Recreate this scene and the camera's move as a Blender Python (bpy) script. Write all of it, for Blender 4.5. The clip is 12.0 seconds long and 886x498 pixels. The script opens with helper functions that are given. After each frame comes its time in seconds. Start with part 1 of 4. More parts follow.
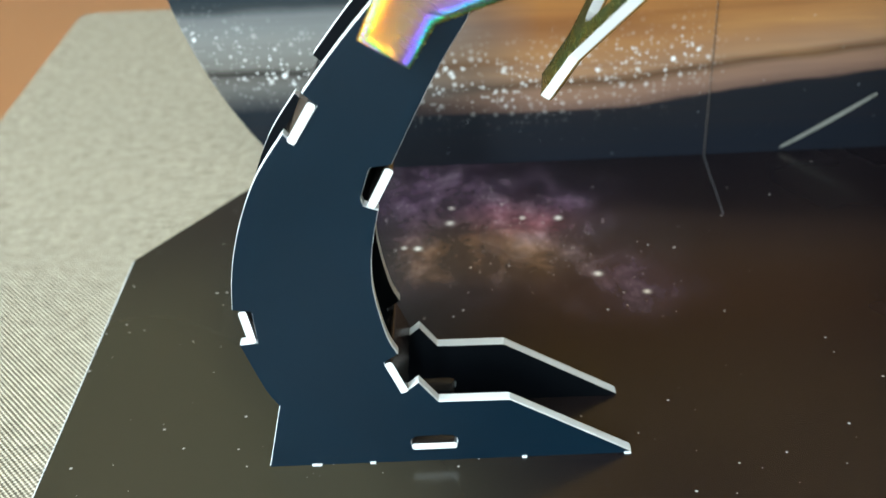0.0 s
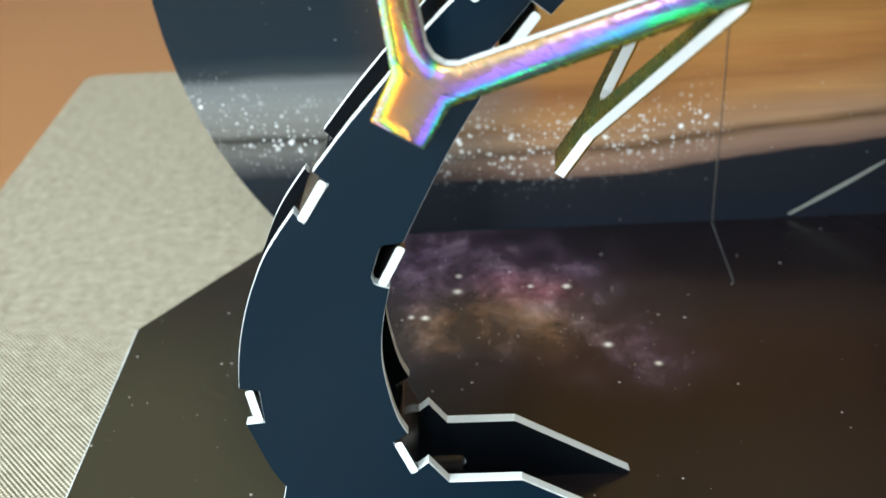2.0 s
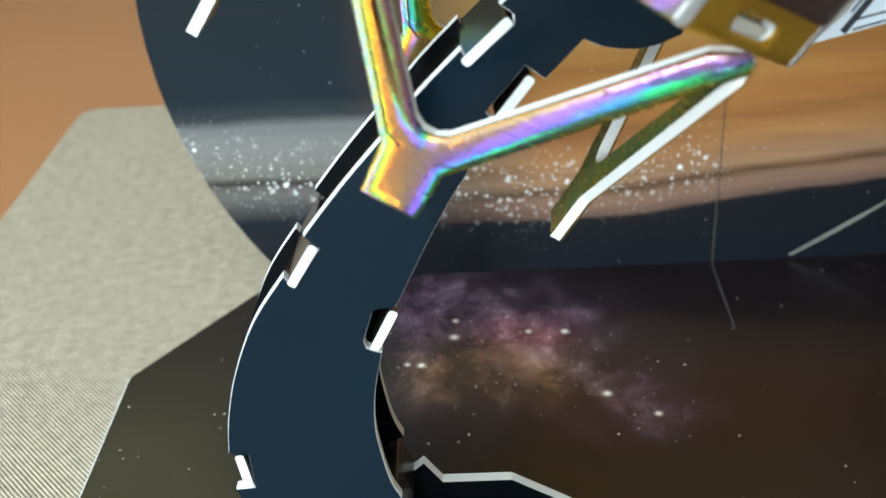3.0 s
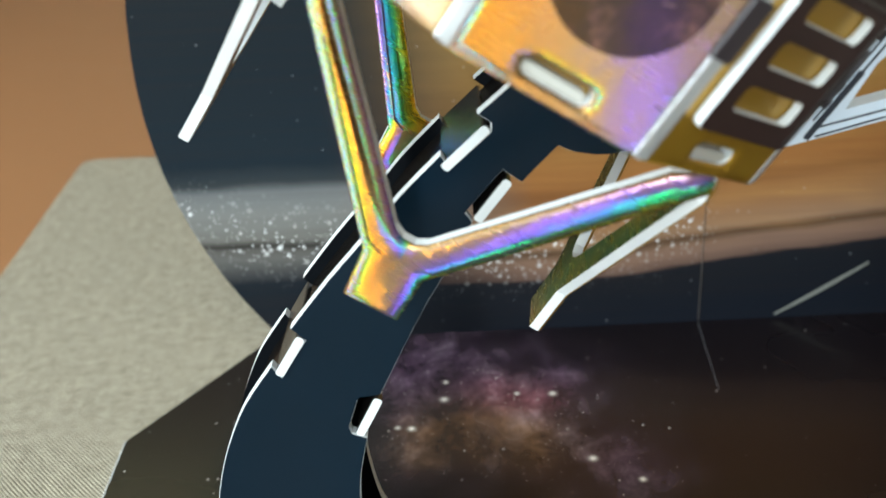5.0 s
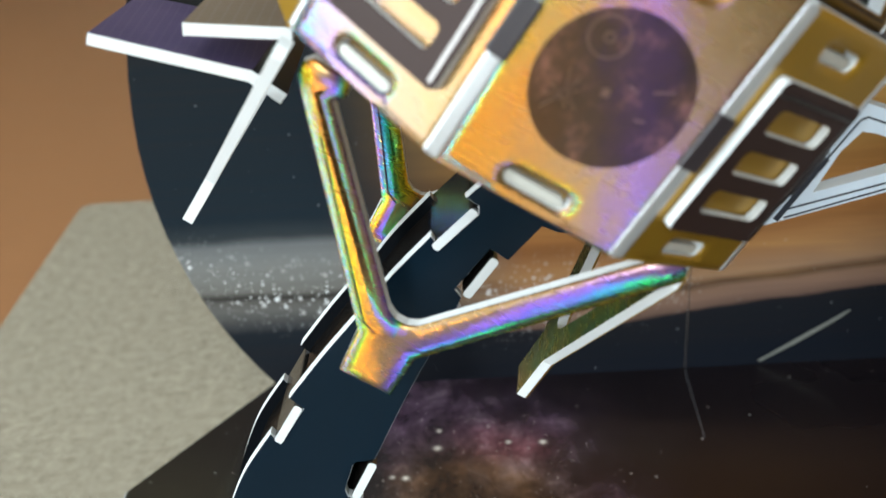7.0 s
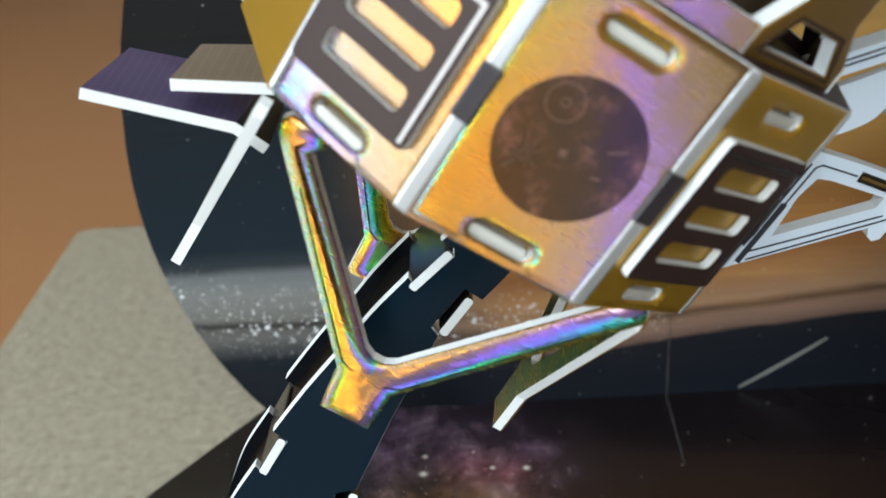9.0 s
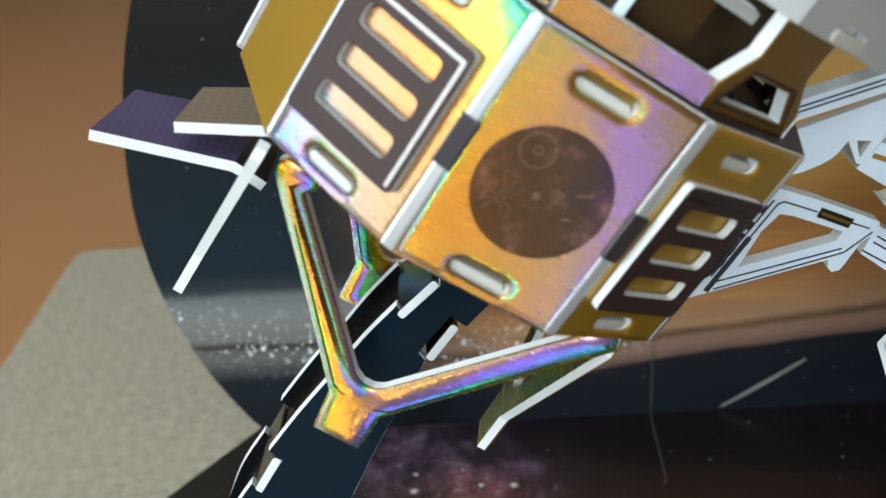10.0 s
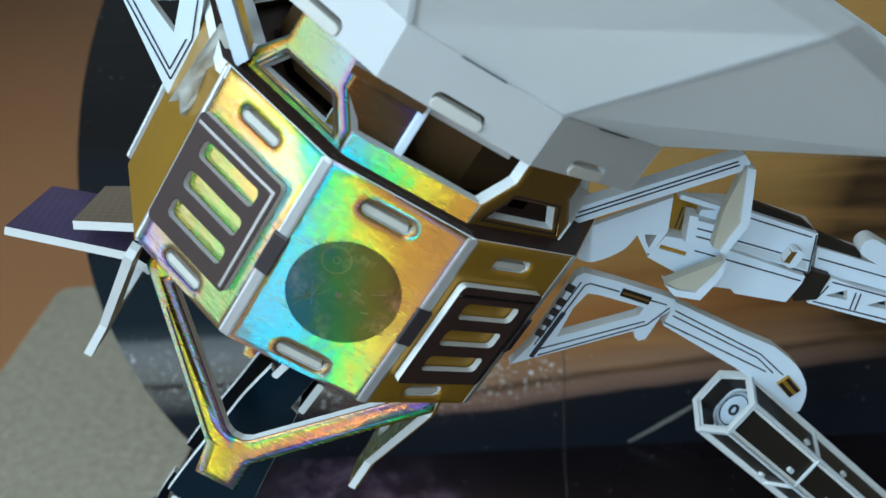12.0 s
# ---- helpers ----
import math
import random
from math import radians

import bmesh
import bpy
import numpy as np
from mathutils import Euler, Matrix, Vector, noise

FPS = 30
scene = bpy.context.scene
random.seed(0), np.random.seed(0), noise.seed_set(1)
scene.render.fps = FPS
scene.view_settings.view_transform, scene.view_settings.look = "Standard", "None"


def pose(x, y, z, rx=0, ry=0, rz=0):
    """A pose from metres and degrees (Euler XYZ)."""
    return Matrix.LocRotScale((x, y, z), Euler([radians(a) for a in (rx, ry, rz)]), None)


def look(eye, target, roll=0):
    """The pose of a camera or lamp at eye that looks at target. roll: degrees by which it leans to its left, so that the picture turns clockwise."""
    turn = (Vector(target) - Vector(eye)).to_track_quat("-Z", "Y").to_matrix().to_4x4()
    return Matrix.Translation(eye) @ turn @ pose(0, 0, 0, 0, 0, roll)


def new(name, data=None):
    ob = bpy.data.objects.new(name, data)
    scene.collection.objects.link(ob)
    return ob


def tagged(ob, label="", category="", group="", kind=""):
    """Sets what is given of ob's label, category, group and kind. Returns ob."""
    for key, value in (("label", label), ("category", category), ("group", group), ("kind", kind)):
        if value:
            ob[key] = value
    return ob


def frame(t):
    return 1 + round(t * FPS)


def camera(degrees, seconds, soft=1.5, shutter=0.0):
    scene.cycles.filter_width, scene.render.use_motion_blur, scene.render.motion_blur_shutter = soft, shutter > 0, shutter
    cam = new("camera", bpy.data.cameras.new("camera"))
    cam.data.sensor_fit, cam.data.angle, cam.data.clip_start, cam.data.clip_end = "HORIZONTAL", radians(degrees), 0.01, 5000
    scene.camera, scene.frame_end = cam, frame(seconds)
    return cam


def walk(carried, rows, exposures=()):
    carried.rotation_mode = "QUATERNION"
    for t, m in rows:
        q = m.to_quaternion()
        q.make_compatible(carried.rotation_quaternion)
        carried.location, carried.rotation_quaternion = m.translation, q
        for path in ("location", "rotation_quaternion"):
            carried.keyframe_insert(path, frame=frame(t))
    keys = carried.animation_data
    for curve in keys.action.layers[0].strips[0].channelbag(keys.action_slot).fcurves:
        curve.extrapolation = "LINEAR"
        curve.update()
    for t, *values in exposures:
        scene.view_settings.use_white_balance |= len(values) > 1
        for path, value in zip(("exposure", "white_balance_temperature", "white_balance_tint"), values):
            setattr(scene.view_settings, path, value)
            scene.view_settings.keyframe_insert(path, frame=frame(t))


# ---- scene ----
cam = camera(46.0, 12.0)
cam.data.dof.use_dof, cam.data.dof.focus_distance, cam.data.dof.aperture_fstop = True, 0.235, 19.0
PATH = [
    (0, (0.0166, 0.0211, 0.1723), (0.0143, 0.1935, 0.0710), -2.84),
    (0.5, (0.0174, 0.0252, 0.1714), (0.0151, 0.1989, 0.0724), -2.92),
    (1, (0.0176, 0.0249, 0.1711), (0.0150, 0.2003, 0.0752), -2.94),
    (1.5, (0.0163, 0.0261, 0.1715), (0.0139, 0.2026, 0.0776), -2.82),
    (2, (0.0142, 0.0270, 0.1752), (0.0124, 0.2043, 0.0827), -2.69),
    (2.5, (0.0142, 0.0338, 0.1789), (0.0126, 0.2116, 0.0874), -2.71),
    (3, (0.0160, 0.0352, 0.1813), (0.0142, 0.2140, 0.0917), -2.87),
    (5, (0.0203, 0.0340, 0.1964), (0.0186, 0.2149, 0.1111), -2.94),
    (5.5, (0.0186, 0.0335, 0.1992), (0.0178, 0.2151, 0.1154), -3.01),
    (6, (0.0182, 0.0312, 0.2030), (0.0178, 0.2134, 0.1203), -3.09),
    (6.5, (0.0199, 0.0297, 0.2057), (0.0194, 0.2124, 0.1244), -2.89),
    (7, (0.0217, 0.0285, 0.2100), (0.0212, 0.2113, 0.1288), -3.03),
    (9, (0.0262, 0.0218, 0.2180), (0.0263, 0.2058, 0.1397), -2.97),
    (9.5, (0.0278, 0.0162, 0.2216), (0.0278, 0.2006, 0.1441), -2.91),
    (10, (0.0283, 0.0107, 0.2258), (0.0294, 0.1959, 0.1503), -2.79),
    (10.5, (0.0334, 0.0048, 0.2349), (0.0355, 0.1901, 0.1598), -2.77),
    (11, (0.0478, -0.0045, 0.2462), (0.0476, 0.1807, 0.1705), -2.92),
    (11.5, (0.0590, -0.0146, 0.2493), (0.0584, 0.1714, 0.1759), -2.90),
    (12, (0.0668, -0.0228, 0.2524), (0.0648, 0.1636, 0.1800), -3.04),
]
EXPOSURES = [(0, 0.66, 6000, -3), (3, 0.55, 6100, -1), (5, 0.30, 6200, 0), (7, 0.10, 6250, 2), (9, -0.01, 6200, 3), (10.3, -0.08, 6100, 1), (11, -0.43, 5700, -3), (12, -0.52, 5400, -4)]
walk(cam, [(t, look(eye, target, roll)) for t, eye, target, roll in PATH], EXPOSURES)

# ---- world and light ----
world = bpy.data.worlds.new("world")
scene.world = world
world.use_nodes = True
wn = world.node_tree.nodes
sky = wn.new("ShaderNodeTexSky")
sky.sky_type, sky.sun_disc = "NISHITA", False
sky.sun_elevation, sky.sun_rotation = radians(35), radians(200)
wn["Background"].inputs["Strength"].default_value = 0.12
world.node_tree.links.new(sky.outputs["Color"], wn["Background"].inputs["Color"])


def area_lamp(name, m, width, height, watts, colour):
    data = bpy.data.lights.new(name, "AREA")
    data.shape, data.size, data.size_y, data.energy, data.color = "RECTANGLE", width, height, watts, colour
    ob = new(name, data)
    ob.matrix_world = m
    return ob


# narrow source out of view, added so the foil's colours stay apart
area_lamp("added_slit_light", pose(-0.30, -1.385, 0.95, 90, 0, 0), 0.05, 1.6, 27, (0.88, 0.95, 1.0))
area_lamp("side_window_daylight", pose(-1.385, -0.65, 0.95, 90, 0, -90), 1.1, 1.6, 56, (0.90, 0.96, 1.0))

# ---- materials ----
K = 0.1  # the model's plan is drawn in decimetres


def material(name, rough=0.5, metal=0.0, colour=(0.8, 0.8, 0.8)):
    m = bpy.data.materials.new(name)
    m.use_nodes = True
    b = m.node_tree.nodes["Principled BSDF"]
    b.inputs["Base Color"].default_value = (*colour, 1)
    b.inputs["Roughness"].default_value, b.inputs["Metallic"].default_value = rough, metal
    return m, m.node_tree.nodes, m.node_tree.links, b


def node(nodes, kind, **values):
    n = nodes.new("ShaderNode" + kind)
    for key, value in values.items():
        n.inputs[key.replace("_", " ")].default_value = value
    return n


def ramp(nodes, stops, mode="LINEAR"):
    n = nodes.new("ShaderNodeValToRGB")
    n.color_ramp.interpolation = mode
    e = n.color_ramp.elements
    while len(e) < len(stops):
        e.new(1.0)
    for slot, (at, c) in zip(e, stops):
        slot.position, slot.color = at, (*c, 1)
    return n


def coords(nodes, links, scale=1.0, turn=(0, 0, 0)):
    tc = nodes.new("ShaderNodeTexCoord")
    mp = nodes.new("ShaderNodeMapping")
    mp.inputs["Scale"].default_value = (scale, scale, scale) if not isinstance(scale, tuple) else scale
    mp.inputs["Rotation"].default_value = turn
    links.new(tc.outputs["Object"], mp.inputs["Vector"])
    return mp.outputs["Vector"]


def noise_at(nodes, links, vector, scale, detail=4.0, rough=0.55, warp=0.0):
    n = node(nodes, "TexNoise", Scale=scale, Detail=detail, Roughness=rough, Distortion=warp)
    links.new(vector, n.inputs["Vector"])
    return n.outputs["Fac"]


def maths(nodes, links, op, a, b=0.0, clamp=False):
    n = nodes.new("ShaderNodeMath")
    n.operation, n.use_clamp = op, clamp
    for slot, value in zip(n.inputs, (a, b)):
        if isinstance(value, (int, float)):
            slot.default_value = value
        else:
            links.new(value, slot)
    return n.outputs[0]


def blend(nodes, links, fac, a, b, how="MIX"):
    n = nodes.new("ShaderNodeMix")
    n.data_type, n.blend_type = "RGBA", how
    for slot, value in ((n.inputs[0], fac), (n.inputs[6], a), (n.inputs[7], b)):
        if isinstance(value, (int, float)):
            slot.default_value = value
        elif isinstance(value, tuple):
            slot.default_value = (*value, 1)
        else:
            links.new(value, slot)
    return n.outputs[2]


def bump(nodes, links, bsdf, height, strength=0.2, depth=0.001):
    n = node(nodes, "Bump", Strength=strength, Distance=depth)
    links.new(height, n.inputs["Height"])
    links.new(n.outputs["Normal"], bsdf.inputs["Normal"])


def plain(name, colour, rough, metal=0.0, vary=0.15, scale=300.0, relief=0.1, gloss=0.5):
    """A card, foil or paint with slight mottling, uneven gloss and fine relief."""
    m, n, l, b = material(name, rough, metal, colour)
    v = coords(n, l)
    big, fine = noise_at(n, l, v, scale * 0.15), noise_at(n, l, v, scale * 6)
    dark = tuple(c * (1 - vary) for c in colour)
    light = tuple(min(1.0, c * (1 + vary)) for c in colour)
    l.new(blend(n, l, big, dark, light), b.inputs["Base Color"])
    l.new(maths(n, l, "ADD", maths(n, l, "MULTIPLY", big, 0.16), rough - 0.08), b.inputs["Roughness"])
    b.inputs["Specular IOR Level"].default_value = gloss
    bump(n, l, b, fine, relief, 0.0002)
    return m


WHITE_CARD = plain("white_card_core", (0.65, 0.67, 0.69), 0.7, vary=0.05, scale=900, relief=0.35)
BLACK_CARD = plain("navy_black_card", (0.0024, 0.0092, 0.0178), 0.32, vary=0.25, scale=200, relief=0.05, gloss=0.17)
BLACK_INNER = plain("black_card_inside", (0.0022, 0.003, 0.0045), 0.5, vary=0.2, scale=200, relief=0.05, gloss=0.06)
SPINE = plain("glossy_black_strip", (0.012, 0.010, 0.009), 0.24, vary=0.3, scale=200, relief=0.1, gloss=0.9)
# On the bus, the holographic foil's copy for sides light misses, coloured duller.
GOLD = plain("gold_foil", (0.40, 0.23, 0.025), 0.34, metal=0.55, vary=0.12, scale=260, relief=0.12)
BROWN = plain("brown_printed_card", (0.036, 0.021, 0.019), 0.5, vary=0.12, scale=300, gloss=0.16)
GREY_CARD = plain("silver_grey_card", (0.84, 0.87, 0.90), 0.45, metal=0.0, vary=0.04, scale=120, relief=0.04)
GREY_BAND = plain("silver_band_card", (0.42, 0.425, 0.44), 0.60, metal=0.20, vary=0.05, scale=120, relief=0.04)
WHITE_PRINT = plain("white_printed_card", (0.62, 0.71, 0.84), 0.45, vary=0.05, scale=300)
INK = plain("dark_ink_line", (0.02, 0.025, 0.04), 0.5, vary=0.1)
TAPE = plain("dark_hinge_tape", (0.02, 0.015, 0.02), 0.35, vary=0.2)
DARK_WINDOW = plain("dark_bronze_print", (0.016, 0.013, 0.010), 0.4, vary=0.35, scale=400, gloss=0.2)
FOIL_SILVER = plain("silver_foil", (0.16, 0.145, 0.14), 0.3, metal=1.0, vary=0.2, scale=400, relief=0.2)


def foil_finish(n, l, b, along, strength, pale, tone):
    """Gloss and wrinkles of holographic foil, its rainbow reflection painted into the base colour; along counts turns
    of the spectrum.
    """
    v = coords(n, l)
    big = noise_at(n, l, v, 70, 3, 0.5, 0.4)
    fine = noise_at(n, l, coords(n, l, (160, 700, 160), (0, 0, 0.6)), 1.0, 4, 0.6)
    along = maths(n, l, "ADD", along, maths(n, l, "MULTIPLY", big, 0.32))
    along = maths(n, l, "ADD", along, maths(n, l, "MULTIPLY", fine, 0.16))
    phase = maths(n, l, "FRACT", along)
    # rainbow reflection as fixed colours, the same from every side
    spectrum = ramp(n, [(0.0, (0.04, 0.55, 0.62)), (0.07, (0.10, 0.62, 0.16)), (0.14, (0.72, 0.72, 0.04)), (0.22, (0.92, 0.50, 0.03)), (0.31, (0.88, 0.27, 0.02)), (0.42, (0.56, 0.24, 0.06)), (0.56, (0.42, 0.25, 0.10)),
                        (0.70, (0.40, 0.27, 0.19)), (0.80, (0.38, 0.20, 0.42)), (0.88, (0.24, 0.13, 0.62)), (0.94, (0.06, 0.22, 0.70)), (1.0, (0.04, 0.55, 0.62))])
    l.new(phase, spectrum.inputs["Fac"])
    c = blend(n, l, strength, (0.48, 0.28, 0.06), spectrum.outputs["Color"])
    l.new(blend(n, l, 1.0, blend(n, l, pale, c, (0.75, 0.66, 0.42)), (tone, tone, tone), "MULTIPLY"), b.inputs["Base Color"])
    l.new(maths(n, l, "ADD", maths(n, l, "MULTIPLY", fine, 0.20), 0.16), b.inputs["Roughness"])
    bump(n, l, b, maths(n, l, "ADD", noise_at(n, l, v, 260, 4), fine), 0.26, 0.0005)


def dot_with(n, l, source, way):
    dot = n.new("ShaderNodeVectorMath")
    dot.operation = "DOT_PRODUCT"
    l.new(source, dot.inputs[0])
    dot.inputs[1].default_value = way
    return dot.outputs["Value"]


def grating(n, l, b, lobes):
    """The orders of a diffraction grating: each colour mirrors the room about a normal leaning its own way (lean across, lean up, colour, roughness)."""
    tc = n.new("ShaderNodeTexCoord")
    rough = n.new("ShaderNodeTexNoise")
    rough.inputs["Scale"].default_value, rough.inputs["Detail"].default_value = 1500, 3
    l.new(coords(n, l, (1.0, 0.28, 1.0), (0, 0, 0.6)), rough.inputs["Vector"])
    shader = b.outputs[0]
    for across, up, colour, spread in lobes:
        lean = n.new("ShaderNodeVectorMath")
        lean.operation = "MULTIPLY_ADD"
        l.new(rough.outputs["Color"], lean.inputs[0])
        lean.inputs[1].default_value, lean.inputs[2].default_value = (0.020, 0.13, 0), (across - 0.010, up - 0.065, 0)
        tip = n.new("ShaderNodeVectorMath")
        l.new(tc.outputs["Normal"], tip.inputs[0])
        l.new(lean.outputs["Vector"], tip.inputs[1])
        turn = n.new("ShaderNodeVectorTransform")
        turn.vector_type, turn.convert_from, turn.convert_to = "NORMAL", "OBJECT", "WORLD"
        l.new(tip.outputs["Vector"], turn.inputs[0])
        gloss = n.new("ShaderNodeBsdfGlossy")
        gloss.inputs["Color"].default_value, gloss.inputs["Roughness"].default_value = (*colour, 1), spread
        l.new(turn.outputs["Vector"], gloss.inputs["Normal"])
        both = n.new("ShaderNodeAddShader")
        l.new(shader, both.inputs[0])
        l.new(gloss.outputs[0], both.inputs[1])
        shader = both.outputs[0]
    l.new(shader, n["Material Output"].inputs["Surface"])


def painted_rainbow_foil(name, direction, period, shift, strength, bend=(0.5, 0, 0), pale=0.0, tone=0.72, lobes=(), metal=0.55):
    """Gold holographic foil: its rainbow sheen, painted into the base colour, runs through the spectrum across the
    sheet and faster where the sheet curls at its rim.
    """
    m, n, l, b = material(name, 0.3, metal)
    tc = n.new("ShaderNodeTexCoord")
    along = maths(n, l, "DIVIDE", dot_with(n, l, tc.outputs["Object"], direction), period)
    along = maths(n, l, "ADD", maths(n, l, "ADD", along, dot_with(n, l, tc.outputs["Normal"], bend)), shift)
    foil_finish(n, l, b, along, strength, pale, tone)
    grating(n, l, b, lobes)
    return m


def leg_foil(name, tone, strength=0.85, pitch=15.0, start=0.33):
    """Holographic foil embossed along a V-shaped leg: the reflected spectrum is painted across each arm and across the
    foot, meeting in mitres.
    """
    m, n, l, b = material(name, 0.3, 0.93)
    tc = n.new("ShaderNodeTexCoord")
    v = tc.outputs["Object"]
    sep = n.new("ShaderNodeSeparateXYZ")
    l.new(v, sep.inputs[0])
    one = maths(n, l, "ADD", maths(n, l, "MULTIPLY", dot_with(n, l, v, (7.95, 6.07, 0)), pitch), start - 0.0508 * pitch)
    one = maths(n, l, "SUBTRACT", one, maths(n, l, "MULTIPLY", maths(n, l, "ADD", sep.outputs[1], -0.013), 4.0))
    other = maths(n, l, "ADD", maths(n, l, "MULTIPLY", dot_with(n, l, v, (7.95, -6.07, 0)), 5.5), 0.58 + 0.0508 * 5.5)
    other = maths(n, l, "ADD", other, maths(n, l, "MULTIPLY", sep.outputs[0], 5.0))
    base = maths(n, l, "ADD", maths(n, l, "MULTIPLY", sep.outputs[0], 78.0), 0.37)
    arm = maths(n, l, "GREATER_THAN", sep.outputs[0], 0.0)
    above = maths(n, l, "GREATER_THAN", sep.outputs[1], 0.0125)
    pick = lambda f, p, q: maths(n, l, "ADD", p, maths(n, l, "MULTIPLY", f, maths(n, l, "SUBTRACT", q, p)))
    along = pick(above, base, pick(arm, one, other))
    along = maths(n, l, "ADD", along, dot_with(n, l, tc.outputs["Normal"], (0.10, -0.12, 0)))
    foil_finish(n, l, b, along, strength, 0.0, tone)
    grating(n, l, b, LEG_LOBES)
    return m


HUES = {"cyan": (0.0, 1.1, 1.5), "green": (0.05, 1.2, 0.08), "yellow": (1.35, 1.05, 0.0), "orange": (1.25, 0.41, 0.0), "red": (1.1, 0.26, 0.05), "salmon": (0.92, 0.37, 0.09), "gold": (0.62, 0.42, 0.14),
        "mauve": (0.50, 0.25, 0.42), "purple": (0.30, 0.12, 1.0), "blue": (0.05, 0.30, 0.95)}


def orders(up, power, leans):
    """The spectrum of a grating: hues at their leans, each with its own spread."""
    return [(lean, up, tuple(power * c for c in HUES[hue]), spread) for lean, hue, spread in leans]


FACE_LOBES = orders(0.33, 0.011, [(-0.212, "cyan", 0.10), (-0.240, "cyan", 0.10), (-0.268, "green", 0.08), (-0.292, "yellow", 0.09), (-0.320, "orange", 0.13), (-0.362, "orange", 0.14), (-0.400, "salmon", 0.15), (-0.434, "gold", 0.15), (-0.472, "purple", 0.13), (-0.515, "gold", 0.18)])
STRIP_LOBES = [(lean - 0.035, *rest) for lean, *rest in FACE_LOBES]
SIDE_LOBES = orders(0.36, 0.0080, [(0.575, "orange", 0.13), (0.52, "yellow", 0.13), (0.462, "green", 0.12), (0.415, "cyan", 0.12), (0.37, "mauve", 0.14), (0.32, "salmon", 0.15), (0.27, "gold", 0.15)])
CROWN_LOBES = [(lean - 0.06, *rest) for lean, *rest in SIDE_LOBES]
LEG_LOBES = orders(0.55, 0.0150, [(-0.02, "green", 0.11), (-0.055, "yellow", 0.11), (-0.10, "orange", 0.12), (-0.132, "red", 0.10), (-0.152, "orange", 0.08), (-0.245, "purple", 0.12), (-0.288, "purple", 0.12), (-0.325, "blue", 0.12), (-0.365, "green", 0.12)])
# painted rainbows, each tuned to how its sheet faces the windows
FOIL_MAIN = painted_rainbow_foil("holographic_gold_foil", (0.97, -0.24, 0), 0.042, 0.375, 0.65, (0.35, -0.25, 0), tone=0.38, lobes=FACE_LOBES, metal=0.75)
FOIL_SIDE = painted_rainbow_foil("holographic_foil_pale", (-0.5, -1.0, 0), 0.068, 0.56, 1.0, (-0.3, 0.2, 0), 0.08, tone=0.32, lobes=SIDE_LOBES, metal=0.70)
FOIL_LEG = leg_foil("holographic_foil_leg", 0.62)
FOIL_LEG_INNER = painted_rainbow_foil("holographic_foil_olive", (0, -1, 0), 0.5, 0.92, 0.55, (0.4, 0.3, 0), tone=0.30)
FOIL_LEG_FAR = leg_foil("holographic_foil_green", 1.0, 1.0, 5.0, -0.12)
FOIL_CROWN = painted_rainbow_foil("holographic_foil_crown", (0.7, 0.7, 0), 0.06, 0.75, 1.0, (1.0, -0.8, 0), tone=0.24, lobes=CROWN_LOBES, metal=0.75)
FOIL_STRIP = painted_rainbow_foil("holographic_foil_strip", (1, 0, 0), 0.065, 0.20, 0.35, (0.3, -0.3, 0), tone=0.36, lobes=STRIP_LOBES, metal=0.80)
GOLD_DEEP = plain("deep_gold_foil", (0.21, 0.118, 0.022), 0.34, metal=0.6, vary=0.2, scale=260, relief=0.12)

# ---- building ----
WORLD_POSE = {}


def thing(name, m, label, category, group="", kind=""):
    ob = new(name)
    ob.empty_display_size = 0.01
    ob.matrix_world = m
    WORLD_POSE[ob] = m.copy()
    return tagged(ob, label, category, group, kind)


def place(ob, m, parent):
    WORLD_POSE[ob] = m.copy()
    if parent is None:
        ob.matrix_world = m
    else:
        ob.parent = parent
        ob.matrix_parent_inverse = Matrix()
        ob.matrix_basis = WORLD_POSE[parent].inverted() @ m
    return ob


def part(name, bm, materials, parent, label="", m=None):
    mesh = bpy.data.meshes.new(name)
    bmesh.ops.recalc_face_normals(bm, faces=bm.faces)
    bm.to_mesh(mesh)
    bm.free()
    for mat in materials if isinstance(materials, (list, tuple)) else [materials]:
        mesh.materials.append(mat)
    ob = new(name, mesh)
    place(ob, m if m is not None else Matrix(), parent)
    if label:
        tagged(ob, label)
    return ob


def inward(loop, d):
    """The loop moved to its left by d, with mitred corners."""
    out = []
    for i, (x, y) in enumerate(loop):
        a = Vector((x - loop[i - 1][0], y - loop[i - 1][1])).normalized()
        c = Vector((loop[(i + 1) % len(loop)][0] - x, loop[(i + 1) % len(loop)][1] - y)).normalized()
        na, nc = Vector((-a.y, a.x)), Vector((-c.y, c.x))
        mid = na + nc
        grow = d / max(0.45, mid.dot(na) / max(mid.length, 1e-6))
        mid = mid.normalized() * grow
        out.append((x + mid.x, y + mid.y))
    return out


